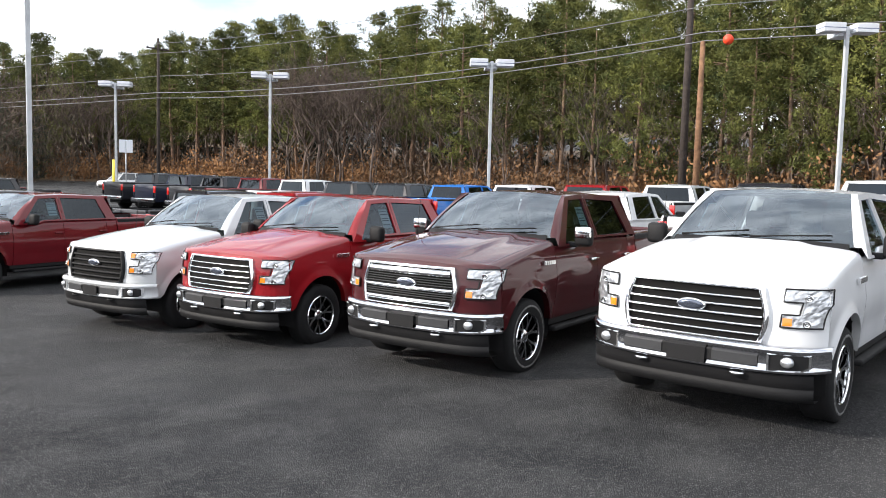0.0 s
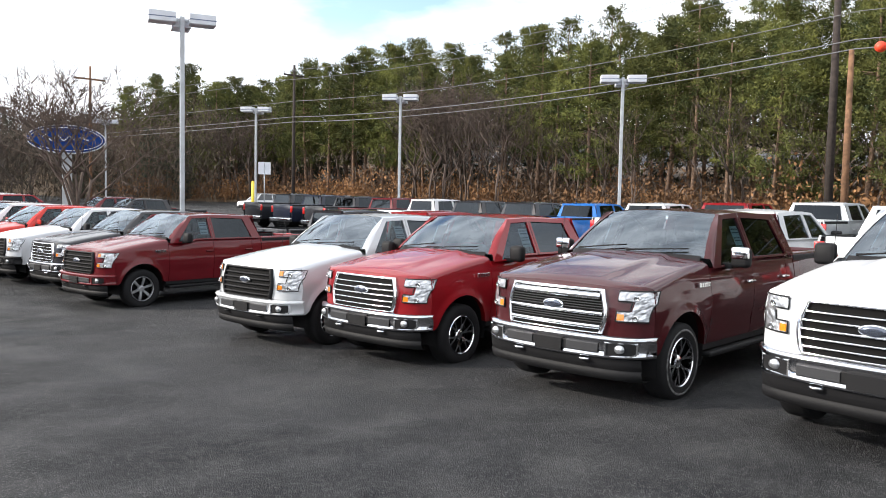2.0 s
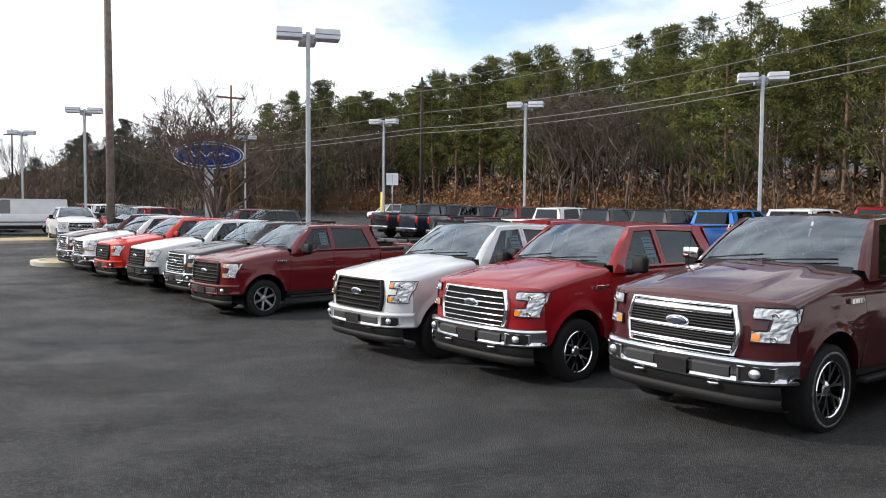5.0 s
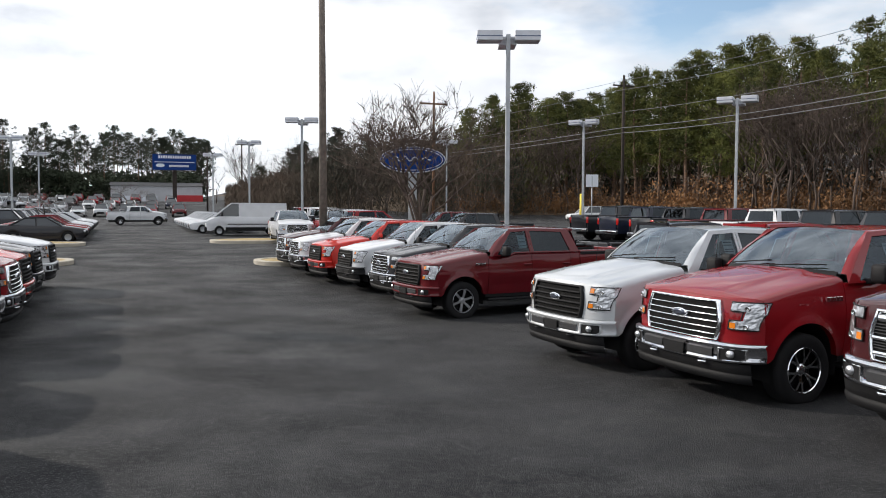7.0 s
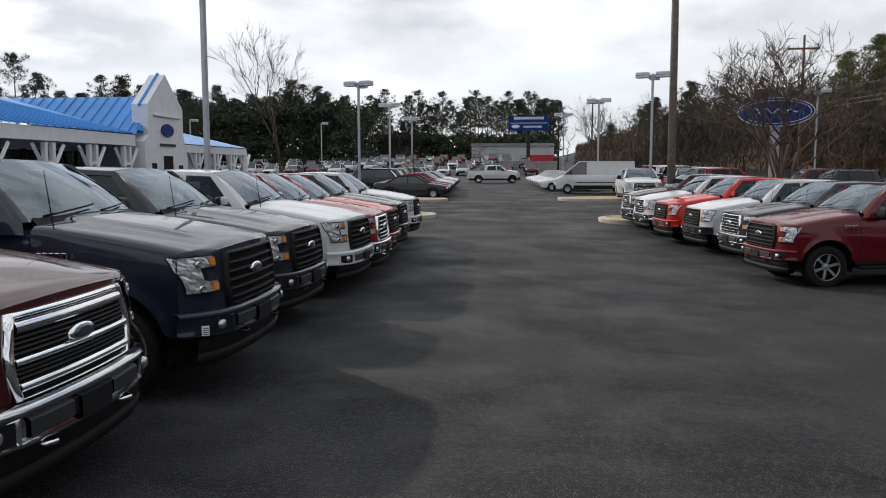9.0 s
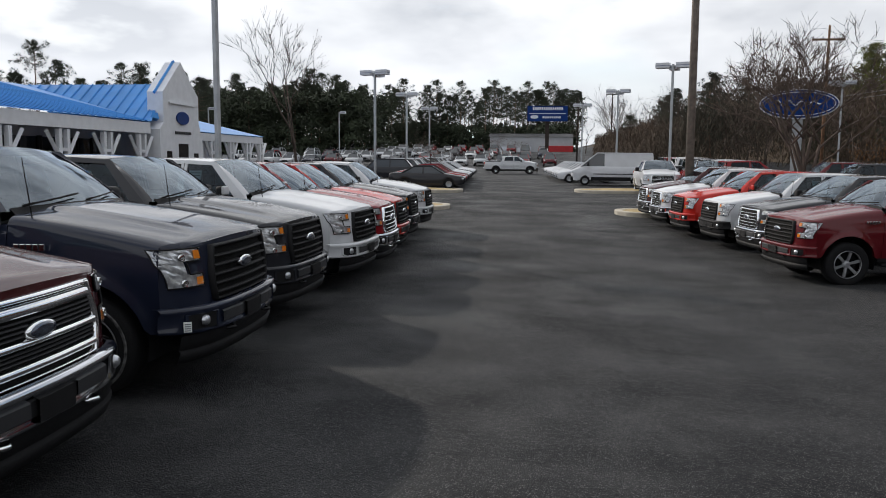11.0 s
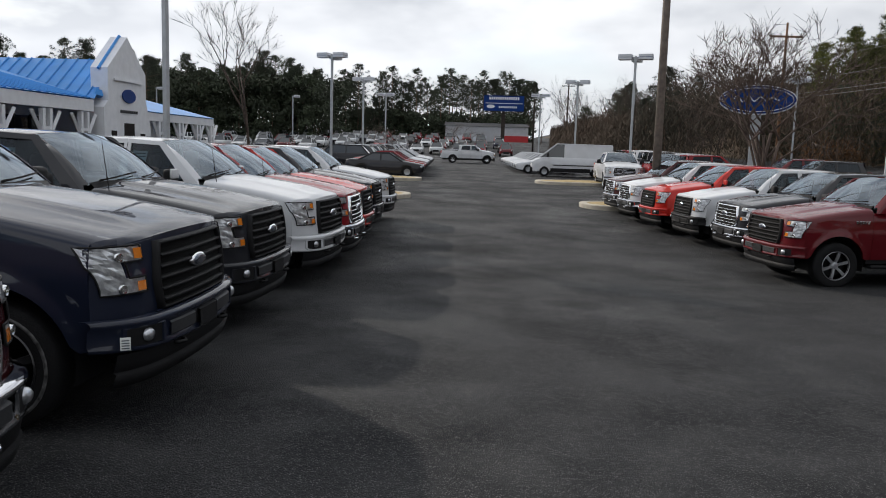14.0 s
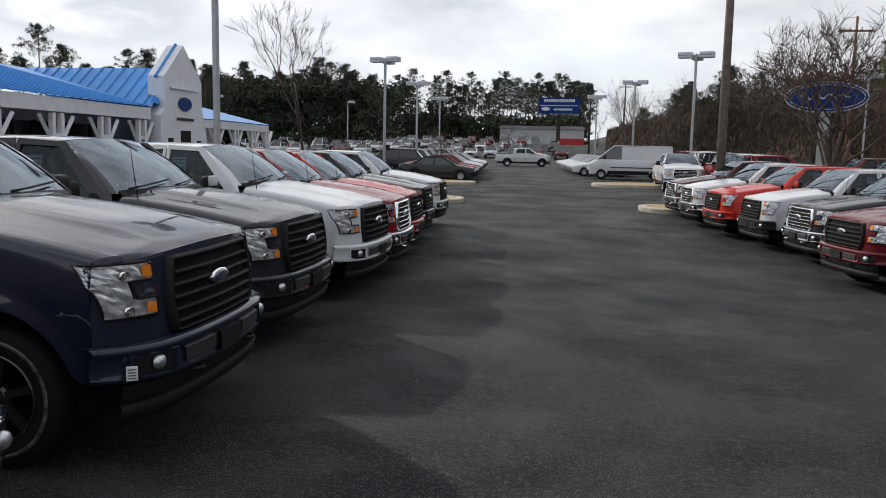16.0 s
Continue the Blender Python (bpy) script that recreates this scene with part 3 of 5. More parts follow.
# the window line dips at the mirror
DOOR_FRAMES = {
    "front": ([(-0.64, 1.335), (-1.24, 1.90), (-1.745, 1.93), (-1.745, 1.395), (-1.32, 1.392), (-1.12, 1.335)], [(-0.84, 1.358), (-1.30, 1.852), (-1.70, 1.87), (-1.70, 1.42), (-1.30, 1.415), (-1.10, 1.358)]),
    "rear": ([(-1.755, 1.395), (-1.755, 1.93), (-2.86, 1.90), (-3.05, 1.395)], [(-1.80, 1.42), (-1.80, 1.87), (-2.66, 1.842), (-2.80, 1.42)]),
}


def belt_z(x):
    return 1.335 + 0.065 * smoothstep(-1.10, -1.34, x)


def frame_build(which, sign):
    def build():
        outer, inner = DOOR_FRAMES[which]
        n = len(outer)
        verts, faces = [], []
        for (a, b), (c, d) in zip(outer, inner):
            verts += [cab_side(a, b, sign, 0.0), cab_side(c, d, sign, 0.0), cab_side(c, d, sign, 0.035)]
        for i in range(n):
            for j in range(2):
                faces.append((i * 3 + j, i * 3 + j + 1, (i + 1) % n * 3 + j + 1, (i + 1) % n * 3 + j))
        return verts, faces, False
    return build


def window_build(which, sign):
    def build():
        inner = DOOR_FRAMES[which][1]
        n = len(inner)
        cx, cz = sum(p[0] for p in inner) / n, sum(p[1] for p in inner) / n
        v = [cab_side(cx + (a - cx) * 1.02, cz + (b - cz) * 1.02, sign, 0.02) for a, b in inner]
        return v, [tuple(range(n))], 2
    return build


def lining_build():
    """Dark cabin lining: headliner, inner door panels, floor and back wall."""
    roof = grid(lambda x, y: (x, y, 1.905 - 0.05 * (y / 0.7) ** 2), span(-2.9, -1.32, 5), span(-0.68, 0.68, 7))
    doors = [box(-3.0, -0.70, min(s * 0.86, s * 0.90), max(s * 0.86, s * 0.90), 0.75, 1.325) for s in (-1, 1)]
    return (*joined(roof, *doors, box(-3.0, -0.6, -0.86, 0.86, 0.74, 0.80), box(-3.04, -2.97, -0.84, 0.84, 0.75, 1.40)), False)


def pillar_build(sign):
    def build():
        def fn(v, k):
            a, b = screen(0.935 * sign, v, 0.006), screen(1.0 * sign, v, 0.006)
            z = 1.335 + (1.90 - 1.335) * v
            c = cab_side(-0.64 - 0.60 * v, z, sign, 0.001)
            return (a, b, c)[k]
        v, f = grid(fn, span(0, 1, 8), [0, 1, 2])
        return v, f, True
    return build


def tyre_build():
    p = [(0.235, -0.115), (0.27, -0.132), (0.33, -0.14), (0.375, -0.132), (0.400, -0.108), (0.404, -0.05), (0.404, 0.05), (0.400, 0.108), (0.375, 0.132), (0.33, 0.14), (0.27, 0.132), (0.235, 0.115)]
    v, f = lathe(p, 36)
    return v, f, True


def rim_build(style):
    def build():
        barrel = lathe([(0.252, 0.10), (0.256, 0.128), (0.250, 0.135), (0.243, 0.125), (0.240, 0.095)], 32)
        hub = lathe([(0.001, 0.11), (0.035, 0.11), (0.055, 0.10), (0.07, 0.085), (0.075, 0.05)], 16)
        pieces = [barrel, hub]
        count = 6
        for i in range(count):
            a = 2 * math.pi * i / count
            offsets = (-0.22, 0.22) if style == "twin" else (0.0,)
            for o in offsets:
                w = 0.013 if style == "twin" else 0.022
                c, s = math.cos(a), math.sin(a)
                c2, s2 = math.cos(a + o), math.sin(a + o)
                verts = []
                for r, (cc, ss), dep, ww in ((0.05, (c, s), 0.095, w * 0.8), (0.14, ((c + c2) / 2, (s + s2) / 2), 0.112, w), (0.232, (c2, s2), 0.115, w * 1.15)):
                    for e in (-1, 1):
                        for d in (0, -0.035):
                            verts.append((r * cc - e * ww * ss, dep + d, r * ss + e * ww * cc))
                faces = []
                for k in (0, 4):
                    faces += [(k, k + 4, k + 6, k + 2), (k, k + 1, k + 5, k + 4), (k + 2, k + 6, k + 7, k + 3)]
                pieces.append((verts, faces))
        v, f = joined(*pieces)
        return v, f, False
    return build


def disc_build():
    return (*lathe([(0.001, 0.0), (0.17, 0.0), (0.17, 0.03), (0.23, 0.0), (0.232, -0.10), (0.001, -0.10)], 24), True)


def letters_build():
    return (*lathe([(0.318, 0.1405), (0.318, 0.1425), (0.340, 0.1405), (0.340, 0.138)], 36), True)


def liner_build(cx, sign):
    def build():
        v, f = grid(lambda a, y: (cx + 0.505 * math.cos(a), sign * y, 0.43 + 0.505 * math.sin(a)), span(-0.25, math.pi + 0.25, 16), [0.5, 0.955])
        w, g = grid(lambda a, r: (cx + r * math.cos(a), sign * 0.5, 0.43 + r * math.sin(a)), span(-0.25, math.pi + 0.25, 16), [0.02, 0.505])
        v, f = joined((v, f), (w, g))
        return v, f, True
    return build


def mirror_build(sign):
    def build():
        arm = box(-1.02, -0.93, min(sign * 0.93, sign * 1.06), max(sign * 0.93, sign * 1.06), 1.32, 1.38, 0.015)
        head = box(-1.03, -0.90, min(sign * 1.04, sign * 1.25), max(sign * 1.04, sign * 1.25), 1.335, 1.555, 0.045)
        v, f = joined(arm, head)
        return v, f, True
    return build


def mirror_cap_build(sign):
    def build():
        v, f = box(-0.93, -0.885, min(sign * 1.05, sign * 1.255), max(sign * 1.05, sign * 1.255), 1.43, 1.56, 0.03)
        return v, f, True
    return build


def wiper_build(y0, y1):
    def build():
        pts = []
        for t in span(0, 1, 6):
            y = y0 + (y1 - y0) * t
            pts.append(screen(y / 0.9, 0.03 + 0.10 * t, 0.025))
        return (*tube(pts, [0.012] + [0.008] * 5, 5), True)
    return build


def bars_build(x0, sign, n=5):
    """Plain raised bars of the size of a fender badge."""
    def build():
        return (*joined(*[box(x0 - 0.052 * i - 0.04, x0 - 0.052 * i, sign * 1.0 - 0.012, sign * 1.0 + 0.012, 1.15, 1.20, 0.004) for i in range(n)]), False)
    return build


def seat_build(sign, x):
    def build():
        y = 0.40 * sign
        return (*joined(box(x - 0.10, x + 0.45, y - 0.25, y + 0.25, 0.78, 0.98, 0.06), box(x - 0.24, x - 0.06, y - 0.25, y + 0.25, 0.90, 1.48, 0.07),
                        box(x - 0.26, x - 0.14, y - 0.13, y + 0.13, 1.50, 1.70, 0.05)), True)
    return build


def dash_build():
    v, f = grid(lambda y, k: ((-0.60, -0.80, -1.00, -1.05)[k], y, (1.33, 1.35, 1.32, 1.0)[k] + 0.02 * math.cos(3 * y)), span(-0.88, 0.88, 9), [0, 1, 2, 3])
    return v, f, True


def chassis_build():
    return (*joined(box(-4.75, 0.62, -0.50, 0.50, 0.33, 0.62), box(-3.04, -0.56, -0.93, 0.93, 0.45, 0.80), box(-0.70, 0.62, -0.50, 0.50, 0.5, 1.05),
                    box(-4.86, -3.12, -0.80, 0.80, 0.62, 0.84)), False)


def bed_inner_build():
    return (*box(-4.86, -3.10, -0.06, 0.06, 0.80, 1.39, 0.02), False)


def truck(m, colour, label, grille="bars", bumper=None, rim="twin", rim_mat=None, mirror="black", detail=True, group="pickups on the lot", sticker=True, letters=False):
    t = thing("pickup_truck", m, label, "pickup truck", group)
    bumper = bumper or BUMPER
    rim_mat = rim_mat or ALLOY
    belt = belt_z
    part("nose", "nose", nose_build, colour, t)
    part("hood", "hood", hood_build, colour, t)
    for s, n in ((1, "l"), (-1, "r")):
        part("fender", "fender" + n, side_panel(nose_x(0.985) - 0.004, -0.615, lambda x: hood_z(x, 0.84) - 0.075, s, True, 30), colour, t)
        part("front_door", "fdoor" + n, side_panel(-0.623, -1.745, belt, s, cols=12), colour, t)
        part("rear_door", "rdoor" + n, side_panel(-1.753, -2.80, belt, s, cols=12), colour, t)
        part("cab_corner", "corner" + n, side_panel(-2.808, -3.06, belt, s, cols=4), colour, t)
        part("bed_side", "bed" + n, side_panel(-3.085, -4.90, lambda x: 1.42, s, cols=26), colour, t)
        part("door_frame", "dframe" + n, frame_build("front", s), colour, t)
        part("door_frame", "rframe" + n, frame_build("rear", s), colour, t)
        part("front_window", "fwin" + n, window_build("front", s), SIDEGLASS, t)
        part("rear_window", "rwin" + n, window_build("rear", s), DARKGLASS, t, "dark privacy glass")
        part("windscreen_pillar", "pillar" + n, pillar_build(s), colour, t)
        part("wheel_liner", "liner" + n, liner_build(0.0, s), PLASTIC, t)
        part("wheel_liner", "linerr" + n, liner_build(REAR, s), PLASTIC, t)
        hl = part("headlight", "hl" + n, headlight_build(s), LAMP, t, "clear headlight with bright reflector")
        part("bezel", "bezel" + n, bezel_build(s), PLASTIC, hl, "dark lamp bezel")
        part("indicator", "amb" + n, amber_build(s, 0.885, 0.945), AMBER, hl, "amber indicator lens")
        part("indicator", "ambt" + n, amber_build(s, 1.085, 1.15), AMBER if bumper not in (BUMPER,) else LAMP, hl)
        for lz, lr in ((0.905, 0.026), (1.10, 0.026)):
            part("lamp_lens", ("lens", s, lz), lamp_lens_build(s, 0.86, lz, lr), CHROME, hl, "round bright lamp lens")
        mir = part("door_mirror", "mir" + n, mirror_build(s), PLASTIC, t)
        if mirror != "black":
            part("mirror_cap", "cap" + n, mirror_cap_build(s), CHROME if mirror == "chrome" else colour, mir)
        for hx in (-1.62, -2.68):
            part("door_handle", ("handle", s, hx), lambda s=s, hx=hx: (*box(hx - 0.10, hx + 0.10, s * 1.0 - 0.02, s * 1.0 + 0.02, 1.125, 1.16, 0.012), True), CHROME if mirror == "chrome" else colour, t)
        part("running_board", "step" + n, lambda s=s: (*box(-3.0, -0.62, min(s * 0.80, s * 1.0), max(s * 0.80, s * 1.0), 0.37, 0.43, 0.02), True), PLASTIC, t)
        part("tail_light", "tail" + n, lambda s=s: (*box(-4.93, -4.86, min(s * 0.82, s * 0.985), max(s * 0.82, s * 0.985), 0.98, 1.32, 0.02), True), REDLENS, t)
        if detail:
            part("fog_surround", "fogf" + n, fog_frame(s), bumper if bumper is not BUMPER else CHROME, t)
            part("fog_recess", "fogr" + n, bumper_patch(min(s * 0.64, s * 0.90), max(s * 0.64, s * 0.90), 0.545, 0.665, 0.002, 0.001), PLASTIC, t)
            part("fog_light", "fog" + n, fog_lamp_build(s), LAMP, t)
            part("tow_hook", "hook" + n, hook_build(s * 0.40), CHROME if bumper is BUMPER else PLASTIC, t)
            part("bumper_pad", "pad" + n, bumper_patch(min(s * 0.21, s * 0.56), max(s * 0.21, s * 0.56), 0.555, 0.655, 0.014), GREYPLASTIC if bumper is not PLASTIC else PLASTIC, t)
            part("fender_badge", "badge" + n, bars_build(-0.28, s), CHROME, t)
            part("seat", "seat" + n, seat_build(s, -1.75), SEATMAT, t)
            part("seat", "rseat" + n, seat_build(s, -2.55), SEATMAT, t)
    for x in (0.0, REAR):
        for s in (1, -1):
            w = part("wheel", "disc", disc_build, PLASTIC, t, m=pose(x, s * 0.845, 0.404, 0, 0, 0 if s == 1 else 180))
            part("tyre", "tyre", tyre_build, RUBBER, w)
            part("rim", ("rim", rim), rim_build(rim), rim_mat, w, m=pose(0, 0, 0, 0, 17, 0))
            if letters and x == 0.0:
                part("tyre_lettering", "letters", letters_build, LETTER, w)
    part("windscreen", "screen", lambda: (*grid(lambda u, v: screen(u, v), span(-0.95, 0.95, 15), span(0.0, 1, 8)), 2), GLASS, t)
    part("cowl", "cowl", lambda: (*grid(lambda u, k: ((screen(u, 0)[0] + 0.06, screen(u, 0)[1], screen(u, 0)[2] - 0.02 - 0.03 * u * u), (screen(u, 0.04, 0.006)))[k], span(-0.9, 0.9, 15), [0, 1]), True), PLASTIC, t)
    part("roof", "roof", roof_build, colour, t)
    part("rear_screen", "rscreen", lambda: ([(-2.985, -0.66, 1.86), (-2.985, 0.66, 1.86), (-3.055, 0.76, 1.42), (-3.055, -0.76, 1.42)], [(0, 1, 2, 3)], 2), DARKGLASS, t)
    part("cab_back", "cabback", lambda: (*joined(box(-3.09, -3.05, -0.93, 0.93, 0.6, 1.42), box(-3.0, -2.93, -0.73, 0.73, 1.845, 1.915), *[([(-2.94, s * 0.745, 1.905), (-2.985, s * 0.65, 1.865), (-3.06, s * 0.75, 1.42), (-3.05, s * 0.955, 1.38)], [(0, 1, 2, 3)]) for s in (-1, 1)]), False), colour, t)
    for s in (1, -1):
        part("bed_wall", "bedin", bed_inner_build, PLASTIC, t, m=pose(0, s * 0.88, 0))
    part("tailgate", "gate", lambda: (*box(-4.92, -4.86, -0.81, 0.81, 0.72, 1.405, 0.02), True), colour, t)
    part("rear_bumper", "rbump", lambda: (*box(-5.05, -4.90, -0.98, 0.98, 0.50, 0.70, 0.03), True), BUMPER, t)
    part("chassis", "chassis", chassis_build, PLASTIC, t)
    part("dashboard", "dash", dash_build, INTERIOR, t)
    part("cabin_lining", "lining", lining_build, INTERIOR, t, "dark grey cabin lining")
    part("grille", "gback", grille_back_build, GRILLEBLACK, t, "black grille mesh")
    trim = PLASTIC if grille == "black" else CHROME
    part("grille_surround", "gframe", grille_frame_build, colour if grille == "body" else trim, t)
    zs = {"bars": [(0.80, 0.017), (0.867, 0.019), (0.937, 0.020), (1.007, 0.019), (1.077, 0.017)],
          "black": [(0.79, 0.026), (0.86, 0.026), (0.932, 0.028), (1.004, 0.026), (1.076, 0.026)],
          "body": [(0.79, 0.026), (0.86, 0.026), (0.932, 0.028), (1.004, 0.026), (1.076, 0.026)],
          "lariat": [(0.80, 0.050), (0.93, 0.042), (1.10, 0.072)]}[grille]
    for z, h in zs:
        part("grille_bar", ("bar", z, h), bar_build(z, h), PLASTIC if grille == "body" else trim if grille != "black" else PLASTIC, t)
    if grille == "lariat":
        for z in (0.845, 0.868, 0.89, 0.97, 0.995, 1.02, 1.045):
            part("grille_slat", ("slat", z), bar_build(z, 0.010, 0.022), GREYPLASTIC, t)
    em = part("emblem", "emrim", oval_build(0.125, 0.05, 0.035, 0.012), CHROME, t, "chrome-rimmed oval emblem")
    part("emblem_face", "emface", oval_build(0.112, 0.041, 0.043, 0.012), EMBLEM, em)
    part("front_bumper", "bumper", bumper_build, bumper, t)
    part("air_dam", "dam", dam_build, PLASTIC, t)
    if detail:
        part("plate_bracket", "plate", bumper_patch(-0.16, 0.16, 0.52, 0.66, 0.026, 0.008), PLASTIC, t)
        part("bumper_intake", "intake", bumper_patch(-0.21, 0.21, 0.555, 0.66, 0.006), PLASTIC, t)
        part("wiper", "wip1", wiper_build(-0.02, 0.68), PLASTIC, t)
        part("wiper", "wip2", wiper_build(-0.72, -0.05), PLASTIC, t)
        part("antenna", "ant", lambda: (*tube([(-0.45, -0.87, 1.32), (-0.52, -0.87, 1.85)], [0.006, 0.003], 5), True), PLASTIC, t)
        part("steering_wheel", "steer", lambda: (*tube([(-1.12 + 0.08 * math.cos(a), 0.40 + 0.19 * math.sin(a), 1.22 + 0.17 * math.cos(a)) for a in span(0, 6.28, 17)], [0.018] * 17, 6), True), INTERIOR, t)
        if sticker:
            for s in (1, -1):
                st = part("window_sticker", ("sticker", s), lambda s=s: ([cab_side(a, b, s, 0.026) for a, b in ((-1.46, 1.50), (-1.46, 1.77), (-1.66, 1.77), (-1.66, 1.50))], [(0, 1, 2, 3)], False), PAPER, t, "white price sheet inside the window")
                part("printed_lines", ("stl", s), lambda s=s: (*joined(*[([cab_side(a, b, s, 0.0245) for a, b in ((-1.475, z), (-1.475, z + 0.012), (-1.645, z + 0.012), (-1.645, z))], [(0, 1, 2, 3)]) for z in (1.73, 1.69, 1.63, 1.60, 1.54)]), False), INK, st)
    return t


LETTER = material("raised_white_tyre_lettering", (0.09, 0.09, 0.09), rough=0.8, noise_scale=26, noise_amount=0.95, second=(0.02, 0.02, 0.02))


def emblem_at(x, y, heading):
    """The pose of a truck whose emblem lies over (x, y)."""
    a = radians(heading)
    return at_ground(x - 0.90 * math.cos(a), y - 0.90 * math.sin(a), heading)


truck(emblem_at(6.24, 2.53, 177.8), WHITE, "white crew-cab pickup with chrome-bar grille and chrome bumper", "bars", letters=True)
truck(emblem_at(6.19, 5.52, 182.5), BRONZE, "dark bronze-red pickup with wide chrome grille and chrome mirrors", "lariat", mirror="chrome", letters=True)
truck(emblem_at(6.18, 8.66, 184.5), RUBY, "ruby red pickup with chrome-bar grille and bright bumper", "bars")
truck(emblem_at(5.84, 11.02, 185.5), SILVER, "silver pickup with black grille and silver bumper", "black", SILVER)
truck(emblem_at(5.65, 17.44, 187.4), MAROON, "maroon crew-cab pickup with black grille and body-colour bumper", "black", MAROON, "six", DARKALLOY)
truck(emblem_at(5.90, 20.55, 185), GREY, "dark grey pickup with chrome-bar grille", "bars")
truck(emblem_at(5.58, 23.11, 185), WHITE, "white pickup with black grille and black bumper", "black", PLASTIC)
truck(emblem_at(5.21, 25.58, 185), RACE, "bright red pickup with black grille and red bumper", "black", RACE, "six", DARKALLOY, "body")
truck(emblem_at(5.02, 28.25, 185), WHITE, "white pickup with chrome grille in the row's end", "bars")
truck(emblem_at(4.97, 30.93, 185), BRONZE, "dark maroon pickup with chrome-bar grille beside the planted island", "bars")

truck(emblem_at(-1.72, 5.5, 0), BRONZE, "dark bronze pickup with wide chrome grille and chrome bumper", "lariat", mirror="chrome")
tagged_truck = truck(emblem_at(-1.59, 8.18, -1), BLUEJ, "dark blue-grey pickup with black grille and body-colour bumper", "black", BLUEJ, "six", BLACKALLOY, letters=True)
truck(emblem_at(-1.80, 11.0, -2), GREY, "dark grey pickup with black grille and dark bumper", "black", GREY, "six", BLACKALLOY)
truck(emblem_at(-1.66, 13.75, -4), WHITE, "white pickup with black grille, white bumper and white mirrors", "black", WHITE, "six", DARKALLOY, "body")
truck(emblem_at(-1.62, 15.84, 0), RUBY, "ruby red pickup with chrome-bar grille", "bars")
truck(emblem_at(-1.77, 18.19, 0), RACE, "bright orange-red pickup with black grille", "black", RACE, "six", DARKALLOY)
truck(emblem_at(-1.89, 20.76, 0), BLACKP, "black pickup with black grille", "black", BLACKP)
truck(emblem_at(-1.94, 24.08, 0), WHITE, "white pickup with black grille and white bumper at the row's end", "black", WHITE)

stick = part("bumper_tag", "btag", lambda: (*box(0.60, 0.606, -0.03, 0.03, 0.545, 0.625, 0.002), False), PAPER, tagged_truck, "small white printed tag", m=pose(0.52, -0.40, 0, 0, 0, -62))
part("printed_lines", "btagl", lambda: (*joined(*[box(0.606, 0.608, -0.022, 0.022, 0.555 + 0.016 * i, 0.562 + 0.016 * i) for i in range(4)]), False), INK, stick)

# ---- lot lamps and poles ----


def lamp_post(x, y, height=7.7, heads=2, turn=0.0, mat=None):
    t = thing("lot_lamp", at_ground(x, y, turn), "grey steel lot lamp with white box heads on a square pole", "lamp post", "lot lamps")
    part("pole", ("lpole", height), lambda: (*box(-0.07, 0.07, -0.07, 0.07, 0.0, height - 0.1, 0.015), False), mat or GALV, t)
    part("footing", "lfoot", lambda: (*lathe([(0.001, 0.55), (0.26, 0.55), (0.28, 0.50), (0.28, -0.1)], 16, "z"), True), CONCRETE, t)
    for s in ((-1, 1) if heads == 2 else (1,)):
        part("arm", ("larm", height, s), lambda s=s: (*box(min(s * 0.05, s * 0.30), max(s * 0.05, s * 0.30), -0.03, 0.03, height - 0.25, height - 0.17, 0.01), False), mat or GALV, t)
        h = part("lamp_head", ("lhead", height, s), lambda s=s: (*box(min(s * 0.20, s * 1.0), max(s * 0.20, s * 1.0), -0.30, 0.30, height - 0.34, height - 0.02, 0.02), False), LAMPHEAD, t)
        part("band", ("lband", height, s), lambda s=s: (*box(min(s * 0.195, s * 1.005), max(s * 0.195, s * 1.005), -0.305, 0.305, height - 0.215, height - 0.185, 0.004), False), LAMPBAND, h)
    if heads == 2:
        part("lamp_head", ("lheadb", height), lambda: (*box(-0.28, 0.28, 0.1, 0.85, height - 0.42, height - 0.14, 0.02), False), LAMPHEAD, t)
    return t


for x, y in ((30.5, 20.8), (29.2, 34.6), (28.2, 48.5), (31.5, 6.2), (-8.3, 24.3), (-9.5, 54.7), (-10.3, 74.0), (-11.3, 99.0), (9.4, 51.0), (8.4, 71.0), (6.7, 90.0), (25.5, 68.0)):
    lamp_post(x, y, turn=-50 if x > 11 and x != 25.5 else -20)
lamp_post(11.2, 24.2, 8.0, turn=-20)
for x, y in ((-27.0, 117.0), (-40, 100)):
    lamp_post(x, y, heads=1)

tall = thing("tall_pole", at_ground(6.7, 31.3, 0), "tall weathered brown pole rising between parked pickups", "pole")
part("pole", "tallpole", lambda: (*tube([(0, 0, -0.1), (-0.02, 0.0, 7), (-0.05, 0, 13)], [0.16, 0.135, 0.11], 12), True), BRONZEPOLE, tall)


def utility_pole(x, y, h, mat, r=0.19, cross=True, label="dark wooden utility pole carrying cables"):
    t = thing("utility_pole", at_ground(x, y, 0), label, "utility pole", "utility poles")
    part("pole", ("upole", h, r), lambda: (*tube([(0, 0, -0.2), (0, 0, h * 0.5), (0.03, 0, h)], [r, r * 0.85, r * 0.65], 10), True), mat, t)
    if cross:
        part("crossarm", ("ucross", h), lambda: (*box(-1.2, 1.2, -0.06, 0.06, h - 1.1, h - 0.95, 0.01), False), mat, t)
        for i in (-1.1, -0.4, 0.4, 1.1):
            part("insulator", ("insul", h, i), lambda i=i: (*lathe([(0.001, h - 0.78), (0.05, h - 0.80), (0.06, h - 0.95)], 8, "z"), True), GALV, t, m=pose(i, 0, 0))
    return t


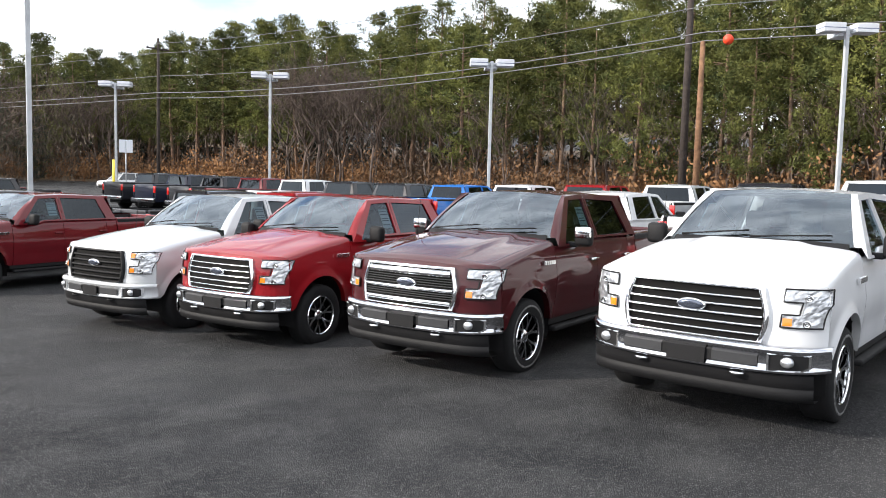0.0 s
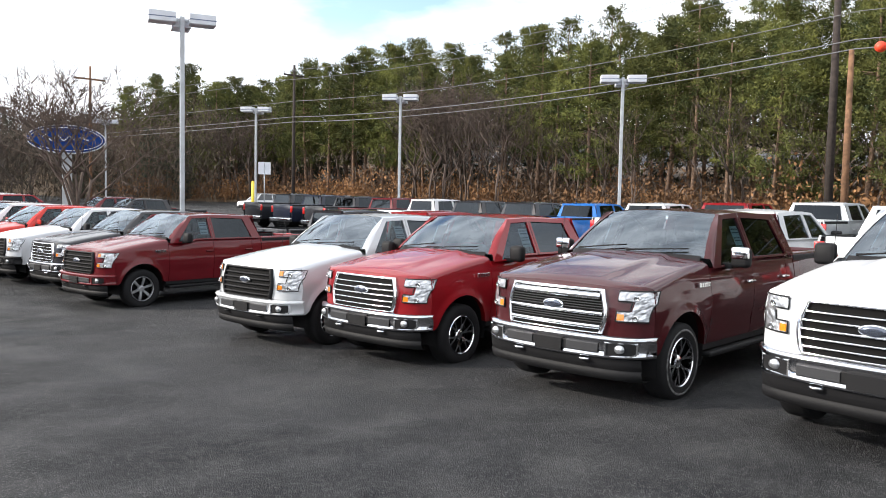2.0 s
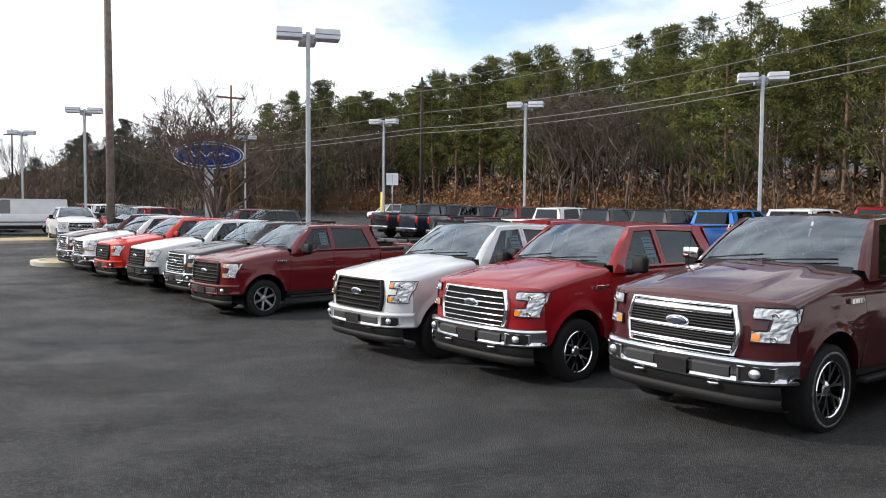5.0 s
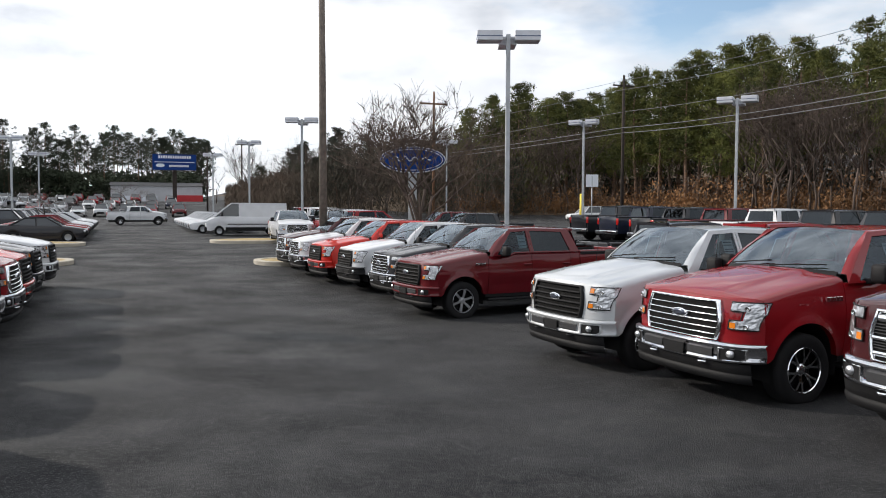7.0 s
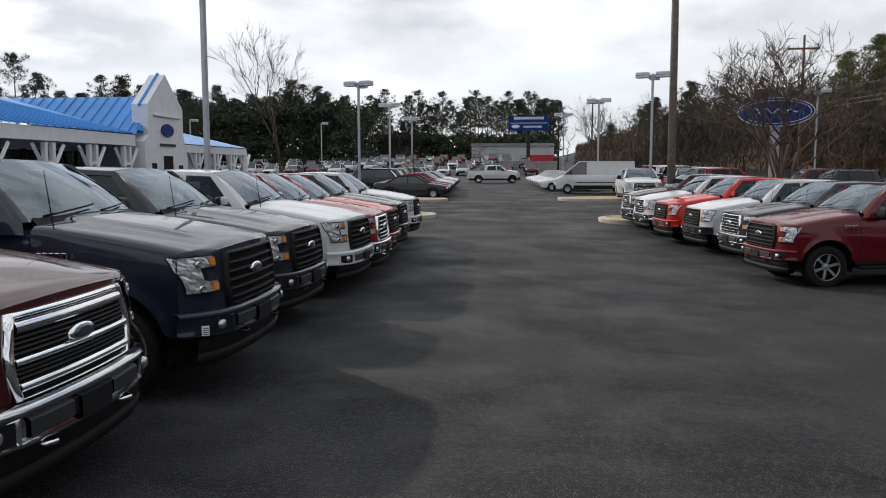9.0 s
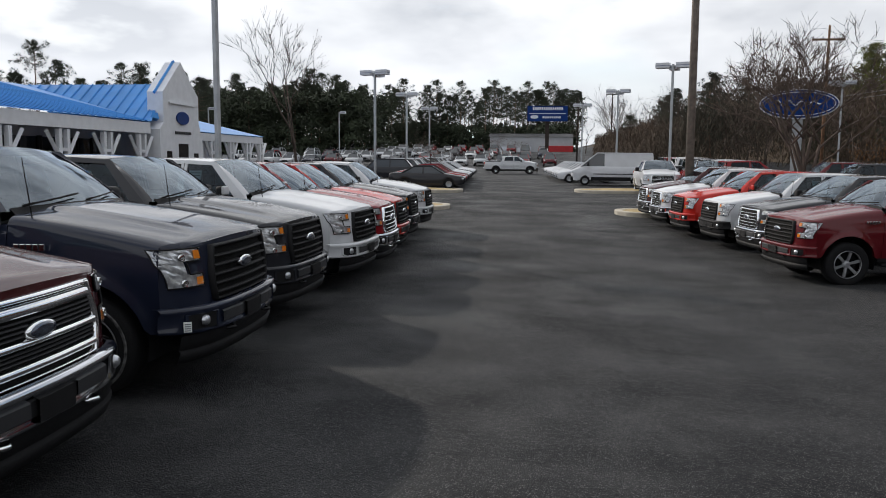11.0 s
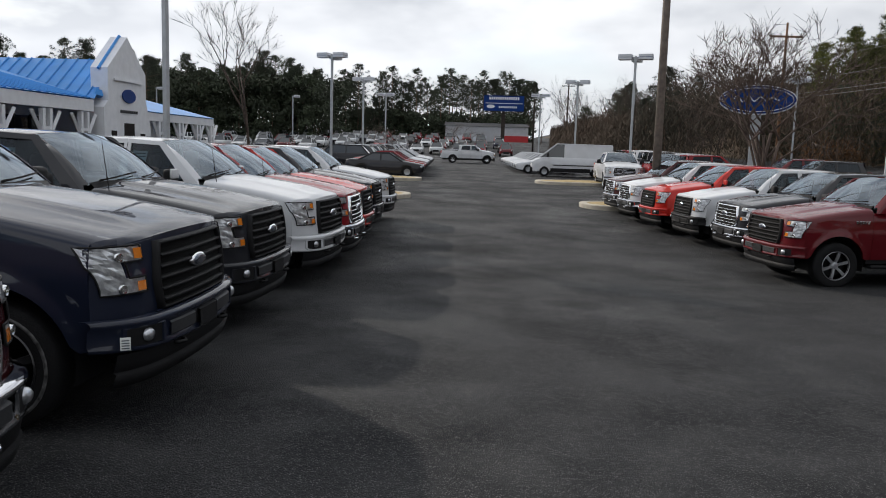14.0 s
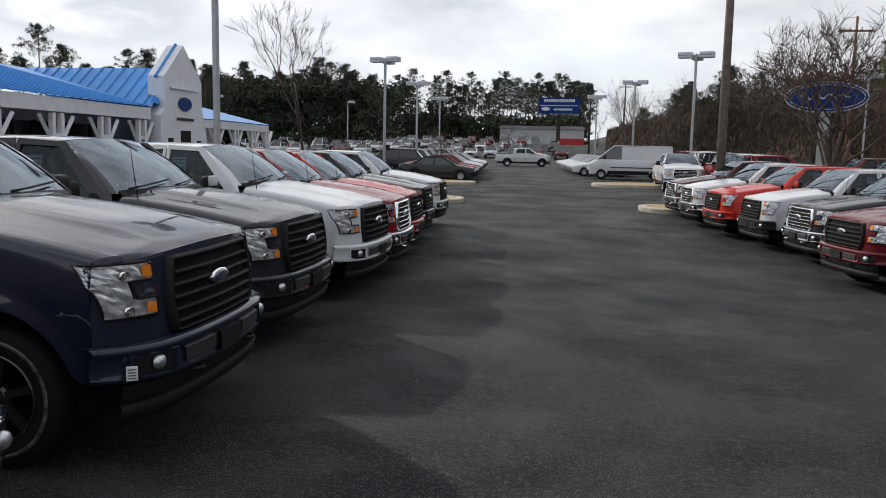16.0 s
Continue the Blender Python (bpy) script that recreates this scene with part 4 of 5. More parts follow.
utility_pole(47.0, 17.7, 17.0, DARKWOODPOLE, 0.26, False)
utility_pole(46.0, 16.5, 10.4, WOODPOLE, 0.22, False, "short brown wooden utility pole beside a taller one")
utility_pole(44.0, 68.0, 14.5, DARKWOODPOLE, 0.18)
utility_pole(23.0, 64.5, 11.5, WOODPOLE, 0.13)
utility_pole(16.0, 150.0, 12.0, DARKWOODPOLE, 0.17)
utility_pole(8.5, 128.0, 10.0, DARKWOODPOLE, 0.15)


def cable(points, r=0.025, label="black overhead cable sagging between poles"):
    v = []
    for (a, b) in zip(points, points[1:]):
        a, b = Vector(a), Vector(b)
        for i in range(12):
            t = i / 12
            p = a.lerp(b, t)
            p.z -= 4 * 0.9 * t * (1 - t)
            v.append(tuple(p))
    v.append(points[-1])
    cab = part("overhead_cable", ("cable", points[0], r), lambda: (*tube(v, [r] * len(v), 4), True), CABLE)
    return tagged(cab, label, "cable", "overhead cables")


for dx, z, r in ((0.0, 15.6, 0.02), (-0.5, 14.6, 0.02), (0.3, 12.6, 0.022), (0.0, 11.0, 0.03), (0.0, 10.5, 0.03)):
    cable([(50 + dx, -60, z + 1.0), (46.5 + dx, 16.5, z + ground_z(46.5, 16.5)), (43.8 + dx, 68, z - 1.0), (21.6 + dx, 200, z)], r)

ball = part("marker_ball", "ball", lambda: (*lathe([(0.30 * math.sin(a), 0.30 * math.cos(a)) for a in span(0.01, 3.13, 13)], 18, "z"), True), ORANGE, m=pose(46.5, 15.2, 10.45 + ground_z(46.5, 16.5)))
tagged(ball, "orange-red warning ball on an overhead cable", "marker ball")

# ---- planted islands ----


def island(x0, x1, y0, y1, name_label):
    z = ground_z((x0 + x1) / 2, (y0 + y1) / 2)
    t = thing("traffic_island", pose((x0 + x1) / 2, (y0 + y1) / 2, z), name_label, "traffic island", "islands")
    w, d = (x1 - x0) / 2, (y1 - y0) / 2
    r = min(w, d) * 0.9

    def outline(k):
        pts = []
        for cx, cy, a0 in ((w - r, d - r, 0), (-(w - r), d - r, 90), (-(w - r), -(d - r), 180), (w - r, -(d - r), 270)):
            for i in range(8):
                a = radians(a0 + 90 * i / 7)
                pts.append((cx + (r - k) * math.cos(a), cy + (r - k) * math.sin(a)))
        return pts

    def kerb():
        rings = [(0.0, -0.12), (0.0, 0.13), (0.03, 0.16), (0.28, 0.16), (0.30, 0.10)]
        verts = [(x, y, zz) for k, zz in rings for x, y in outline(k)]
        n = 32
        faces = [(j * n + i, j * n + (i + 1) % n, (j + 1) * n + (i + 1) % n, (j + 1) * n + i) for j in range(4) for i in range(n)]
        return verts, faces, False

    def turf():
        verts = [(x, y, 0.135) for x, y in outline(0.27)] + [(x * 0.5, y * 0.5, 0.21) for x, y in outline(0.27)]
        n = 32
        return verts, [(i, (i + 1) % n, n + (i + 1) % n, n + i) for i in range(n)] + [tuple(range(n, 2 * n))], True
    part("kerb", ("kerb", x0, y0), kerb, CONCRETE, t)
    part("turf", ("turf", x0, y0), turf, STRAW, t)


island(4.3, 11.5, 31.8, 35.0, "kerbed island of dry straw-coloured grass beside the parked row")
island(3.6, 10.0, 47.0, 50.5, "kerbed island of dry grass before the parked van")
island(-9.5, -2.3, 32.0, 35.2, "kerbed island of dry grass at the end of the parked row")
island(-9.5, -2.9, 46.0, 49.0, "kerbed island of dry grass beside parked saloons")

# ---- other vehicles ----


def saloon_parts(m, colour, label, kind="saloon", group="cars on the far lot", small=False):
    t = thing({"saloon": "saloon_car", "suv": "suv", "van": "panel_van"}[kind], m, label, {"saloon": "car", "suv": "suv", "van": "van"}[kind], group)
    spec = {"saloon": (4.7, 0.90, [(0.0, 0.55, 0.70), (0.15, 0.30, 0.78), (0.9, 0.24, 0.90), (1.35, 0.24, 0.96), (3.75, 0.24, 1.0), (4.45, 0.24, 1.0), (4.65, 0.30, 0.95), (4.7, 0.5, 0.8)], (1.25, 2.05, 3.05, 3.95, 0.94, 1.43)),
            "suv": (4.7, 0.93, [(0.0, 0.55, 0.85), (0.15, 0.36, 0.98), (1.0, 0.3, 1.08), (1.2, 0.3, 1.1), (4.2, 0.3, 1.12), (4.55, 0.3, 1.12), (4.7, 0.4, 1.0), (4.72, 0.5, 0.9)], (1.1, 1.75, 4.0, 4.55, 1.08, 1.70)),
            "van": (5.55, 0.99, [(0.0, 0.5, 0.75), (0.12, 0.36, 1.05), (0.6, 0.3, 1.25), (0.9, 0.3, 1.32), (1.0, 0.3, 1.32), (5.3, 0.3, 1.32), (5.5, 0.3, 1.32), (5.55, 0.36, 1.3)], (0.62, 1.75, 5.45, 5.52, 1.30, 2.22))}[kind]
    length, half, prof, (a, b, c, d, z0, z1) = spec
    wx = (0.95, 3.65) if kind != "van" else (0.95, 4.45)

    def body():
        xs = sorted(set([p[0] for p in prof] + span(0.2, length - 0.1, 26)))

        def lev(x):
            for (xa, la, ha), (xb, lb, hb) in zip(prof, prof[1:]):
                if x <= xb:
                    k = (x - xa) / (xb - xa)
                    return la + (lb - la) * k, ha + (hb - ha) * k
            return prof[-1][1:]

        def fn(x, s):
            lo, hi = lev(x)
            for w in wx:
                if abs(x - w) < 0.36:
                    lo = max(lo, 0.33 + math.sqrt(0.36 ** 2 - (x - w) ** 2))
            end = min(x, length - x)
            hw = half * (1 - 0.22 * max(0, 1 - end / 0.5) ** 2)
            steps = [(-0.98, lo), (-1.0, (lo + hi) / 2), (-0.97, hi - 0.06), (-0.90, hi), (0, hi + 0.03), (0.90, hi), (0.97, hi - 0.06), (1.0, (lo + hi) / 2), (0.98, lo)]
            y, z = steps[s]
            return (-x, y * hw, z)
        v, f = grid(fn, xs, list(range(9)))
        n = len(xs)
        f = f + [tuple(range(9)), tuple(range((n - 1) * 9, n * 9))]
        return v, f, True

    def cabin_pt(x, z, s, inset=0.0):
        return (-x, s * (half * 0.93 - (z - z0) * (0.36 if kind != "van" else 0.16) - inset), z)

    def roof():
        xs = [b - 0.05] + span(b, c, 6) + [c + 0.06]
        return (*grid(lambda x, s: (-x, s * (abs(cabin_pt(x, z1, 1)[1])), z1 + 0.03 * (1 - s * s) - 0.02 - 0.10 * max(0, (x - (b + c) / 2) / (c - b)) ** 2 * (kind == "saloon")), xs, span(-1, 1, 7)), True)

    def pillars():
        p = []
        for s in (-1, 1):
            lines = [((a, z0), (b, z1)), ((d, z0), (c, z1)), (((b + c) / 2, z0), ((b + c) / 2, z1))]
            if kind == "van":
                lines = [((a, z0), (b, z1)), ((d, z0), (c, z1))]
            for (xa, za), (xb, zb) in lines:
                p.append(tube([cabin_pt(xa, za, s, 0.02), cabin_pt(xb, zb, s, 0.03)], [0.05, 0.045], 6))
            p.append(tube([cabin_pt(b, z1, s, 0.02), cabin_pt(c, z1 - 0.02, s, 0.02)], [0.045, 0.045], 6))
        if kind == "van":
            for s in (-1, 1):
                x3 = 2.25
                p.append(([cabin_pt(x3, z0 - 0.05, s), cabin_pt(x3, z1, s), cabin_pt(c, z1, s), cabin_pt(d, z0 - 0.05, s)], [(0, 1, 2, 3)]))
            p.append(([cabin_pt(d, z0, -1), cabin_pt(c, z1, -1), cabin_pt(c, z1, 1), cabin_pt(d, z0, 1)], [(0, 1, 2, 3)]))
        return (*joined(*p), False)
    side = lambda s: (lambda: ([cabin_pt(a + 0.04, z0, s, 0.03), cabin_pt(b, z1 - 0.02, s, 0.03), cabin_pt(c if kind != "van" else 2.25, z1 - 0.02, s, 0.03), cabin_pt(d if kind != "van" else 2.25, z0, s, 0.03)], [(0, 1, 2, 3)], False))
    part("body", ("cbody", kind), body, colour, t)
    part("roof_frame", ("croof", kind), lambda: (*joined(roof()[:2], pillars()[:2]), False), colour, t)
    part("windscreen", ("cscr", kind), lambda: ([cabin_pt(a, z0 + 0.01, -1, 0.03), cabin_pt(b, z1, -1, 0.03), cabin_pt(b, z1, 1, 0.03), cabin_pt(a, z0 + 0.01, 1, 0.03)], [(0, 1, 2, 3)], False), CARGLASS, t)
    for s in (-1, 1):
        part("side_window", ("cwin", kind, s), side(s), CARGLASS, t)
        hl = part("headlight", ("chl", kind, s), lambda s=s: (*box(-0.34, -0.05, min(s * half * 0.55, s * half * 0.88), max(s * half * 0.55, s * half * 0.88), prof[1][2] - 0.20, prof[1][2] - 0.06, 0.04), True), LAMP, t)
    if kind != "van":
        part("rear_screen", ("crear", kind), lambda: ([cabin_pt(d, z0 + 0.01, -1, 0.03), cabin_pt(c, z1, -1, 0.03), cabin_pt(c, z1, 1, 0.03), cabin_pt(d, z0 + 0.01, 1, 0.03)], [(0, 1, 2, 3)], False), CARGLASS, t)
    if kind == "van":
        for s in (-1, 1):
            part("sill_cladding", ("cclad", s), lambda s=s: (*joined(box(-4.05, -1.36, min(s * 0.955, s * 1.0), max(s * 0.955, s * 1.0), 0.32, 0.58, 0.015), box(-4.9, -1.5, min(s * 0.97, s * 1.005), max(s * 0.97, s * 1.005), 0.76, 0.82, 0.008)), False), PLASTIC, t, "black plastic sill cladding")
            part("door_mirror", ("cmir", s), lambda s=s: (*box(-1.22, -1.08, min(s * 0.98, s * 1.22), max(s * 0.98, s * 1.22), 1.32, 1.62, 0.04), True), PLASTIC, t)
        part("front_bumper", "cvbump", lambda: (*box(-0.35, 0.05, -0.86, 0.86, 0.32, 0.62, 0.06), True), PLASTIC, t, "black plastic bumper")
    part("grille", ("cgr", kind), lambda: (*box(-0.12, 0.02, -0.42, 0.42, 0.42, 0.68, 0.03), True), PLASTIC, t)
    for x in wx:
        for s in (-1, 1):
            w = part("wheel", "ctyre", lambda: (*lathe([(0.19, -0.09), (0.30, -0.10), (0.325, -0.06), (0.325, 0.06), (0.30, 0.10), (0.19, 0.09)], 20), True), RUBBER, t, m=pose(-x, s * (half - 0.10), 0.325, 0, 0, 0 if s == 1 else 180))
            part("rim", "crim", lambda: (*lathe([(0.001, 0.06), (0.05, 0.07), (0.06, 0.04), (0.17, 0.06), (0.195, 0.09), (0.195, -0.05)], 20), False), DARKALLOY, w)
    return t


CARGLASS = material("far_car_glass", (0.03, 0.036, 0.042), rough=0.05, spec=0.9)
COLOURS = [WHITE, SILVER, GREY, WHITE, BLACKP, MAROON, SILVER, BLUEJ, WHITE, RUBY]
WORDS = {WHITE: "white", SILVER: "silver", GREY: "dark grey", BLACKP: "black", MAROON: "maroon", BLUEJ: "dark blue", RUBY: "red", BLUE: "bright blue", BRONZE: "dark red", RACE: "bright red"}

saloon_parts(at_ground(3.9, 58.0, 176), WHITE, "white panel van parked nose to the aisle", "van")
for i in range(8):
    saloon_parts(at_ground(3.0 - 0.08 * i, 62.5 + 2.8 * i, 180), WHITE if i != 3 else SILVER, "white saloon car parked nose to the aisle", "saloon", "row of white saloons")
for i, c in enumerate((BLACKP, RUBY, MAROON, SILVER, WHITE, GREY, SILVER, WHITE, WHITE)):
    saloon_parts(at_ground(-3.0 - 0.10 * i, 50.5 + 2.8 * i, 0), c, f"{WORDS[c]} saloon car parked nose to the aisle", "saloon", "row of saloons")
truck(at_ground(7.9, 44.8, 268), WHITE, "white full-size pickup parked facing the islands", "bars", detail=False)
truck(at_ground(10.9, 45.6, 268), GREY, "dark pickup parked beside a white pickup", "bars", detail=False)
truck(at_ground(1.0, 88.5, 5), WHITE, "white crew-cab pickup standing across the aisle", "bars", detail=False)

# second rows behind the front rows
rnd = random.Random(4)
row2 = [(18.0, 4.6, SILVER, 0), (17.5, 7.6, WHITE, 0), (17.0, 16.6, RUBY, 0), (16.6, 19.8, BLACKP, 0)]
for x, y, c, h in row2:
    truck(at_ground(x, y, h), c, f"{WORDS[c]} pickup parked tail to the front row", "bars", detail=False)
for i, c in enumerate((RUBY, WHITE, BLACKP, SILVER, RUBY, WHITE, BLUE, GREY, GREY, WHITE, MAROON, GREY, BLUEJ, GREY, WHITE, WHITE)):
    if i < 14:
        truck(at_ground(27.5, 1.0 + 2.95 * i, 0), c, f"{WORDS[c]} pickup in the second parked row", "bars", detail=False)
for i in range(12):
    c = rnd.choice(COLOURS)
    saloon_parts(at_ground(37 + rnd.uniform(-0.3, 0.3), 4 + 5.6 * i, 180), c, f"{WORDS[c]} sport utility vehicle in a far row", "suv", "far row of utility vehicles")
for i in range(10):
    c = rnd.choice(COLOURS)
    truck(at_ground(14.0 + rnd.uniform(-0.2, 0.2), 38.5 + 3.0 * i, 0 if i > 1 else 180), c, f"{WORDS[c]} pickup in the parked row past the islands", "bars", detail=False)
for r in range(5):
    for i in range(17):
        c = rnd.choice(COLOURS)
        x, y = -46 + 3.1 * i + rnd.uniform(-0.3, 0.3), 112 + 11 * r
        if rnd.random() < 0.92:
            saloon_parts(at_ground(x, y, 270), c, f"{WORDS[c]} car on the rising far lot", "suv" if rnd.random() < 0.6 else "saloon")
for i in range(8):
    c = rnd.choice(COLOURS)
    saloon_parts(at_ground(-12.5, 62 + 4.2 * i, 180), c, f"{WORDS[c]} car in the row behind the saloons", "suv")

# ---- dealership building ----
FX = -18.5      # the front of the porch
bz = ground_z(FX, 38)
bld = thing("showroom_building", pose(FX, 36, bz), "white stucco showroom with blue standing-seam roof and columned porch", "building")
part("wall", "bwall", lambda: (*box(-16, -3.2, -22, 20, 0, 3.5), False), STUCCO, bld)


def roof_slope():
    """Long porch slope, and the cross wing whose ridge runs in behind the gable."""
    v = [(0.6, -22.6, 3.75), (0.6, 3.6, 3.75), (-8.0, 6.6, 5.85), (-8.0, -15.0, 5.85), (-16.6, -22.6, 3.75), (-16.6, 6.6, 3.75), (0.0, 6.6, 5.85), (-8.0, 9.6, 3.75), (0.0, 9.6, 3.75)]
    return v, [(0, 1, 2, 3), (0, 3, 4), (3, 2, 5, 4), (1, 6, 2), (6, 8, 7, 2)], False


part("roof", "broof", roof_slope, BLUEROOF, bld, "blue standing-seam metal roof")
for i in range(43):
    y = -22 + 0.6 * i
    top = min(1.0, (y + 22.6) / 7.6)
    part("roof_seam", ("seam", round(top, 2)), lambda top=top: (*tube([(0.6, 0, 3.78), (0.6 - 8.6 * top, 0, 3.78 + 2.1 * top)], [0.035, 0.035], 4), False), BLUEROOF, bld, m=pose(0, y, 0))
for i in range(14):
    x, t = 0.1 - 0.6 * i, (0.5 + 0.6 * i) / 8.6
    part("roof_seam", ("wseam", i), lambda x=x, t=t: (*tube([(x, 3.6 + 3.0 * t, 3.78 + 2.1 * t), (x, 6.6, 5.88)], [0.035, 0.035], 4), False), BLUEROOF, bld)


def wing():
    v = [(0.6, 9.0, 3.45), (0.6, 20.6, 3.45), (-5.0, 16.0, 5.0), (-5.0, 9.0, 5.0), (-12, 20.6, 3.45), (-12, 9.0, 3.45)]
    return v, [(0, 1, 2, 3), (1, 4, 2), (2, 4, 5, 3)], False


part("wing_roof", "bwing", wing, BLUEROOF, bld)
part("fascia", "bfascia", lambda: (*joined(box(0.35, 0.55, -22.5, 3.6, 3.15, 3.7), box(0.35, 0.55, 9.0, 20.4, 2.95, 3.4)), False), STUCCO, bld)


def gable_build():
    prof = [(4.0, 0.0), (4.0, 3.4), (4.45, 3.75), (4.45, 5.3), (6.6, 7.0), (8.75, 5.3), (8.75, 3.9), (9.3, 2.6), (9.5, 0.0)]
    v = [(0.85, y, z) for y, z in prof] + [(0.0, y, z) for y, z in prof]
    n = len(prof)
    return v, [tuple(range(n)), tuple(range(n, 2 * n))] + [(i, (i + 1) % n, n + (i + 1) % n, n + i) for i in range(n)], False


gable = part("gable_wall", "bgable", gable_build, STUCCO, bld, "white stepped gable wall")
part("coping", "bcope", lambda: (*joined(tube([(0.43, 4.35, 5.25), (0.43, 6.6, 7.03)], [0.09, 0.09], 4), tube([(0.43, 6.6, 7.03), (0.43, 8.85, 5.25)], [0.12, 0.12], 4), tube([(0.43, 4.2, 3.9), (0.43, 4.3, 4.2)], [0.3, 0.2], 4)), False), BLUEROOF, gable)
part("ledge", "bledge", lambda: (*box(0.85, 0.95, 5.0, 8.2, 4.75, 4.85), False), STUCCO, gable)
part("oval_sign", "bsign", lambda: ([(0.93 - 0.06 * (k > 0), 6.6 + 0.75 * math.cos(a), 4.05 + 0.34 * math.sin(a)) for k in (0, 1) for a in span(0, 5.98, 20)], [tuple(range(20))] + [(i, (i + 1) % 20, 20 + (i + 1) % 20, 20 + i) for i in range(20)], False), SIGNBLUE, gable)
part("lettering_bar", "bsign2", lambda: (*joined(*[box(0.855, 0.90, 5.7 + 0.22 * i, 5.86 + 0.22 * i, 3.2, 3.34) for i in range(9)]), False), GREYPLASTIC, gable)
for y0, y1, z1 in ((4.7, 5.3, 2.3), (6.1, 7.3, 2.7), (8.0, 8.6, 2.2)):
    part("doorway", ("gdoor", y0), lambda y0=y0, y1=y1, z1=z1: (*box(0.80, 0.858, y0, y1, 0.1, z1), False), SHOPGLASS, gable)


def column_build():
    posts = [box(-0.1, 0.1, s * 0.28 - 0.1, s * 0.28 + 0.1, 0, 3.1, 0.01) for s in (-1, 1)]
    bar = [box(-0.08, 0.08, -0.4, 0.4, z, z + 0.14, 0.01) for z in (1.2, 2.2)]
    br = [tube([(0, s * 0.35, 2.05), (0, s * 1.1, 3.0)], [0.10, 0.10], 4) for s in (-1, 1)]
    return (*joined(*posts, *bar, *br), False)


for y in (-19.5, -15.5, -11.5, -7.5, -3.8, -0.4, 2.8, 11.6, 14.6, 17.6, 20.2):
    part("column", "bcol", column_build, STUCCO, bld, m=pose(0.45, y, 0))
for i in range(9):
    w = part("shop_window", "bwin", lambda: (*box(-3.25, -3.17, -1.35, 1.35, 0.5, 2.9), False), SHOPGLASS, bld, m=pose(0, -19 + 2.95 * i, 0))
    for k, dy in enumerate((-1.36, 0.0, 1.36)):
        part("window_frame", ("bwinf", k), lambda dy=dy: (*box(-3.2, -3.1, dy - 0.04, dy + 0.04, 0.45, 2.95), False), GREYPLASTIC, w)

# ---- far shed, billboard, oval sign, road sign ----
sz = ground_z(0, 176)
shed = thing("metal_shed", pose(1.5, 176, 1.6), "long pale metal-clad shed with a red panel", "building")
part("wall", "shedwall", lambda: (*box(-9, 9, 0, 12, -1, 5.2), False), METALWALL, shed)
for i in range(26):
    part("wall_rib", "shedrib", lambda: (*box(-0.05, 0.05, -0.06, 0.0, -1, 5.15), False), METALWALL, shed, m=pose(-8.8 + 0.7 * i, 0, 0))
part("roof", "shedroof", lambda: ([(-9.3, -0.3, 5.15), (9.3, -0.3, 5.15), (9.3, 6, 6.0), (-9.3, 6, 6.0), (-9.3, 12.3, 5.15), (9.3, 12.3, 5.15)], [(0, 1, 2, 3), (3, 2, 5, 4)], False), GREYPLASTIC, shed)
part("red_panel", "shedred", lambda: (*box(3.2, 9.05, -0.4, -0.1, 0.4, 3.2), False), REDWALL, shed)
for x in (-6.0, -1.5):
    part("roller_door", "sheddoor", lambda: (*box(-1.5, 1.5, -0.12, -0.02, -1, 3.0), False), SIGNWHITE, shed, m=pose(x, 0, 0))

bb = thing("billboard", pose(4.3, 150, ground_z(4.3, 150)), "blue dealer billboard with white lettering bars on one post", "billboard")
part("post", "bbpost", lambda: (*box(-0.35, 0.35, 0.2, 0.9, -0.5, 6.5), False), DARKWOODPOLE, bb)
panel = part("panel", "bbpanel", lambda: (*box(-3.7, 3.7, -0.15, 0.25, 6.2, 9.0, 0.02), False), SIGNBLUE, bb)
part("lettering_bar", "bbt1", lambda: (*joined(*[box(-2.7 + 0.40 * i, -2.42 + 0.40 * i, -0.18, -0.14, 8.25, 8.75) for i in range(14)]), False), SIGNWHITE, panel)
part("lettering_bar", "bbt2", lambda: (*joined(*[box(-0.9 + 0.34 * i, -0.66 + 0.34 * i, -0.18, -0.14, 6.75, 7.1) for i in range(10)], box(-3.4, 3.4, -0.17, -0.14, 7.55, 7.65)), False), SIGNWHITE, panel)
part("oval_mark", "bbo", lambda: ([(-2.4 + 0.75 * math.cos(a), -0.17, 7.0 + 0.32 * math.sin(a)) for a in span(0, 5.98, 20)], [tuple(range(20))], False), SIGNWHITE, panel)

SIGN = pose(17.95, 54.7, ground_z(17.95, 54.7) - 0.5, 0, 0, -18)
osg = thing("oval_sign", SIGN, "large blue oval dealer sign with white rim on a pale pylon", "sign")


def oval(a, b, y0, y1, z):
    n = 40
    v = [(a * math.cos(w), y, z + b * math.sin(w)) for y in (y0, y1) for w in [2 * math.pi * i / n for i in range(n)]]
    return v, [tuple(range(n)), tuple(range(n, 2 * n))] + [(i, (i + 1) % n, n + (i + 1) % n, n + i) for i in range(n)]


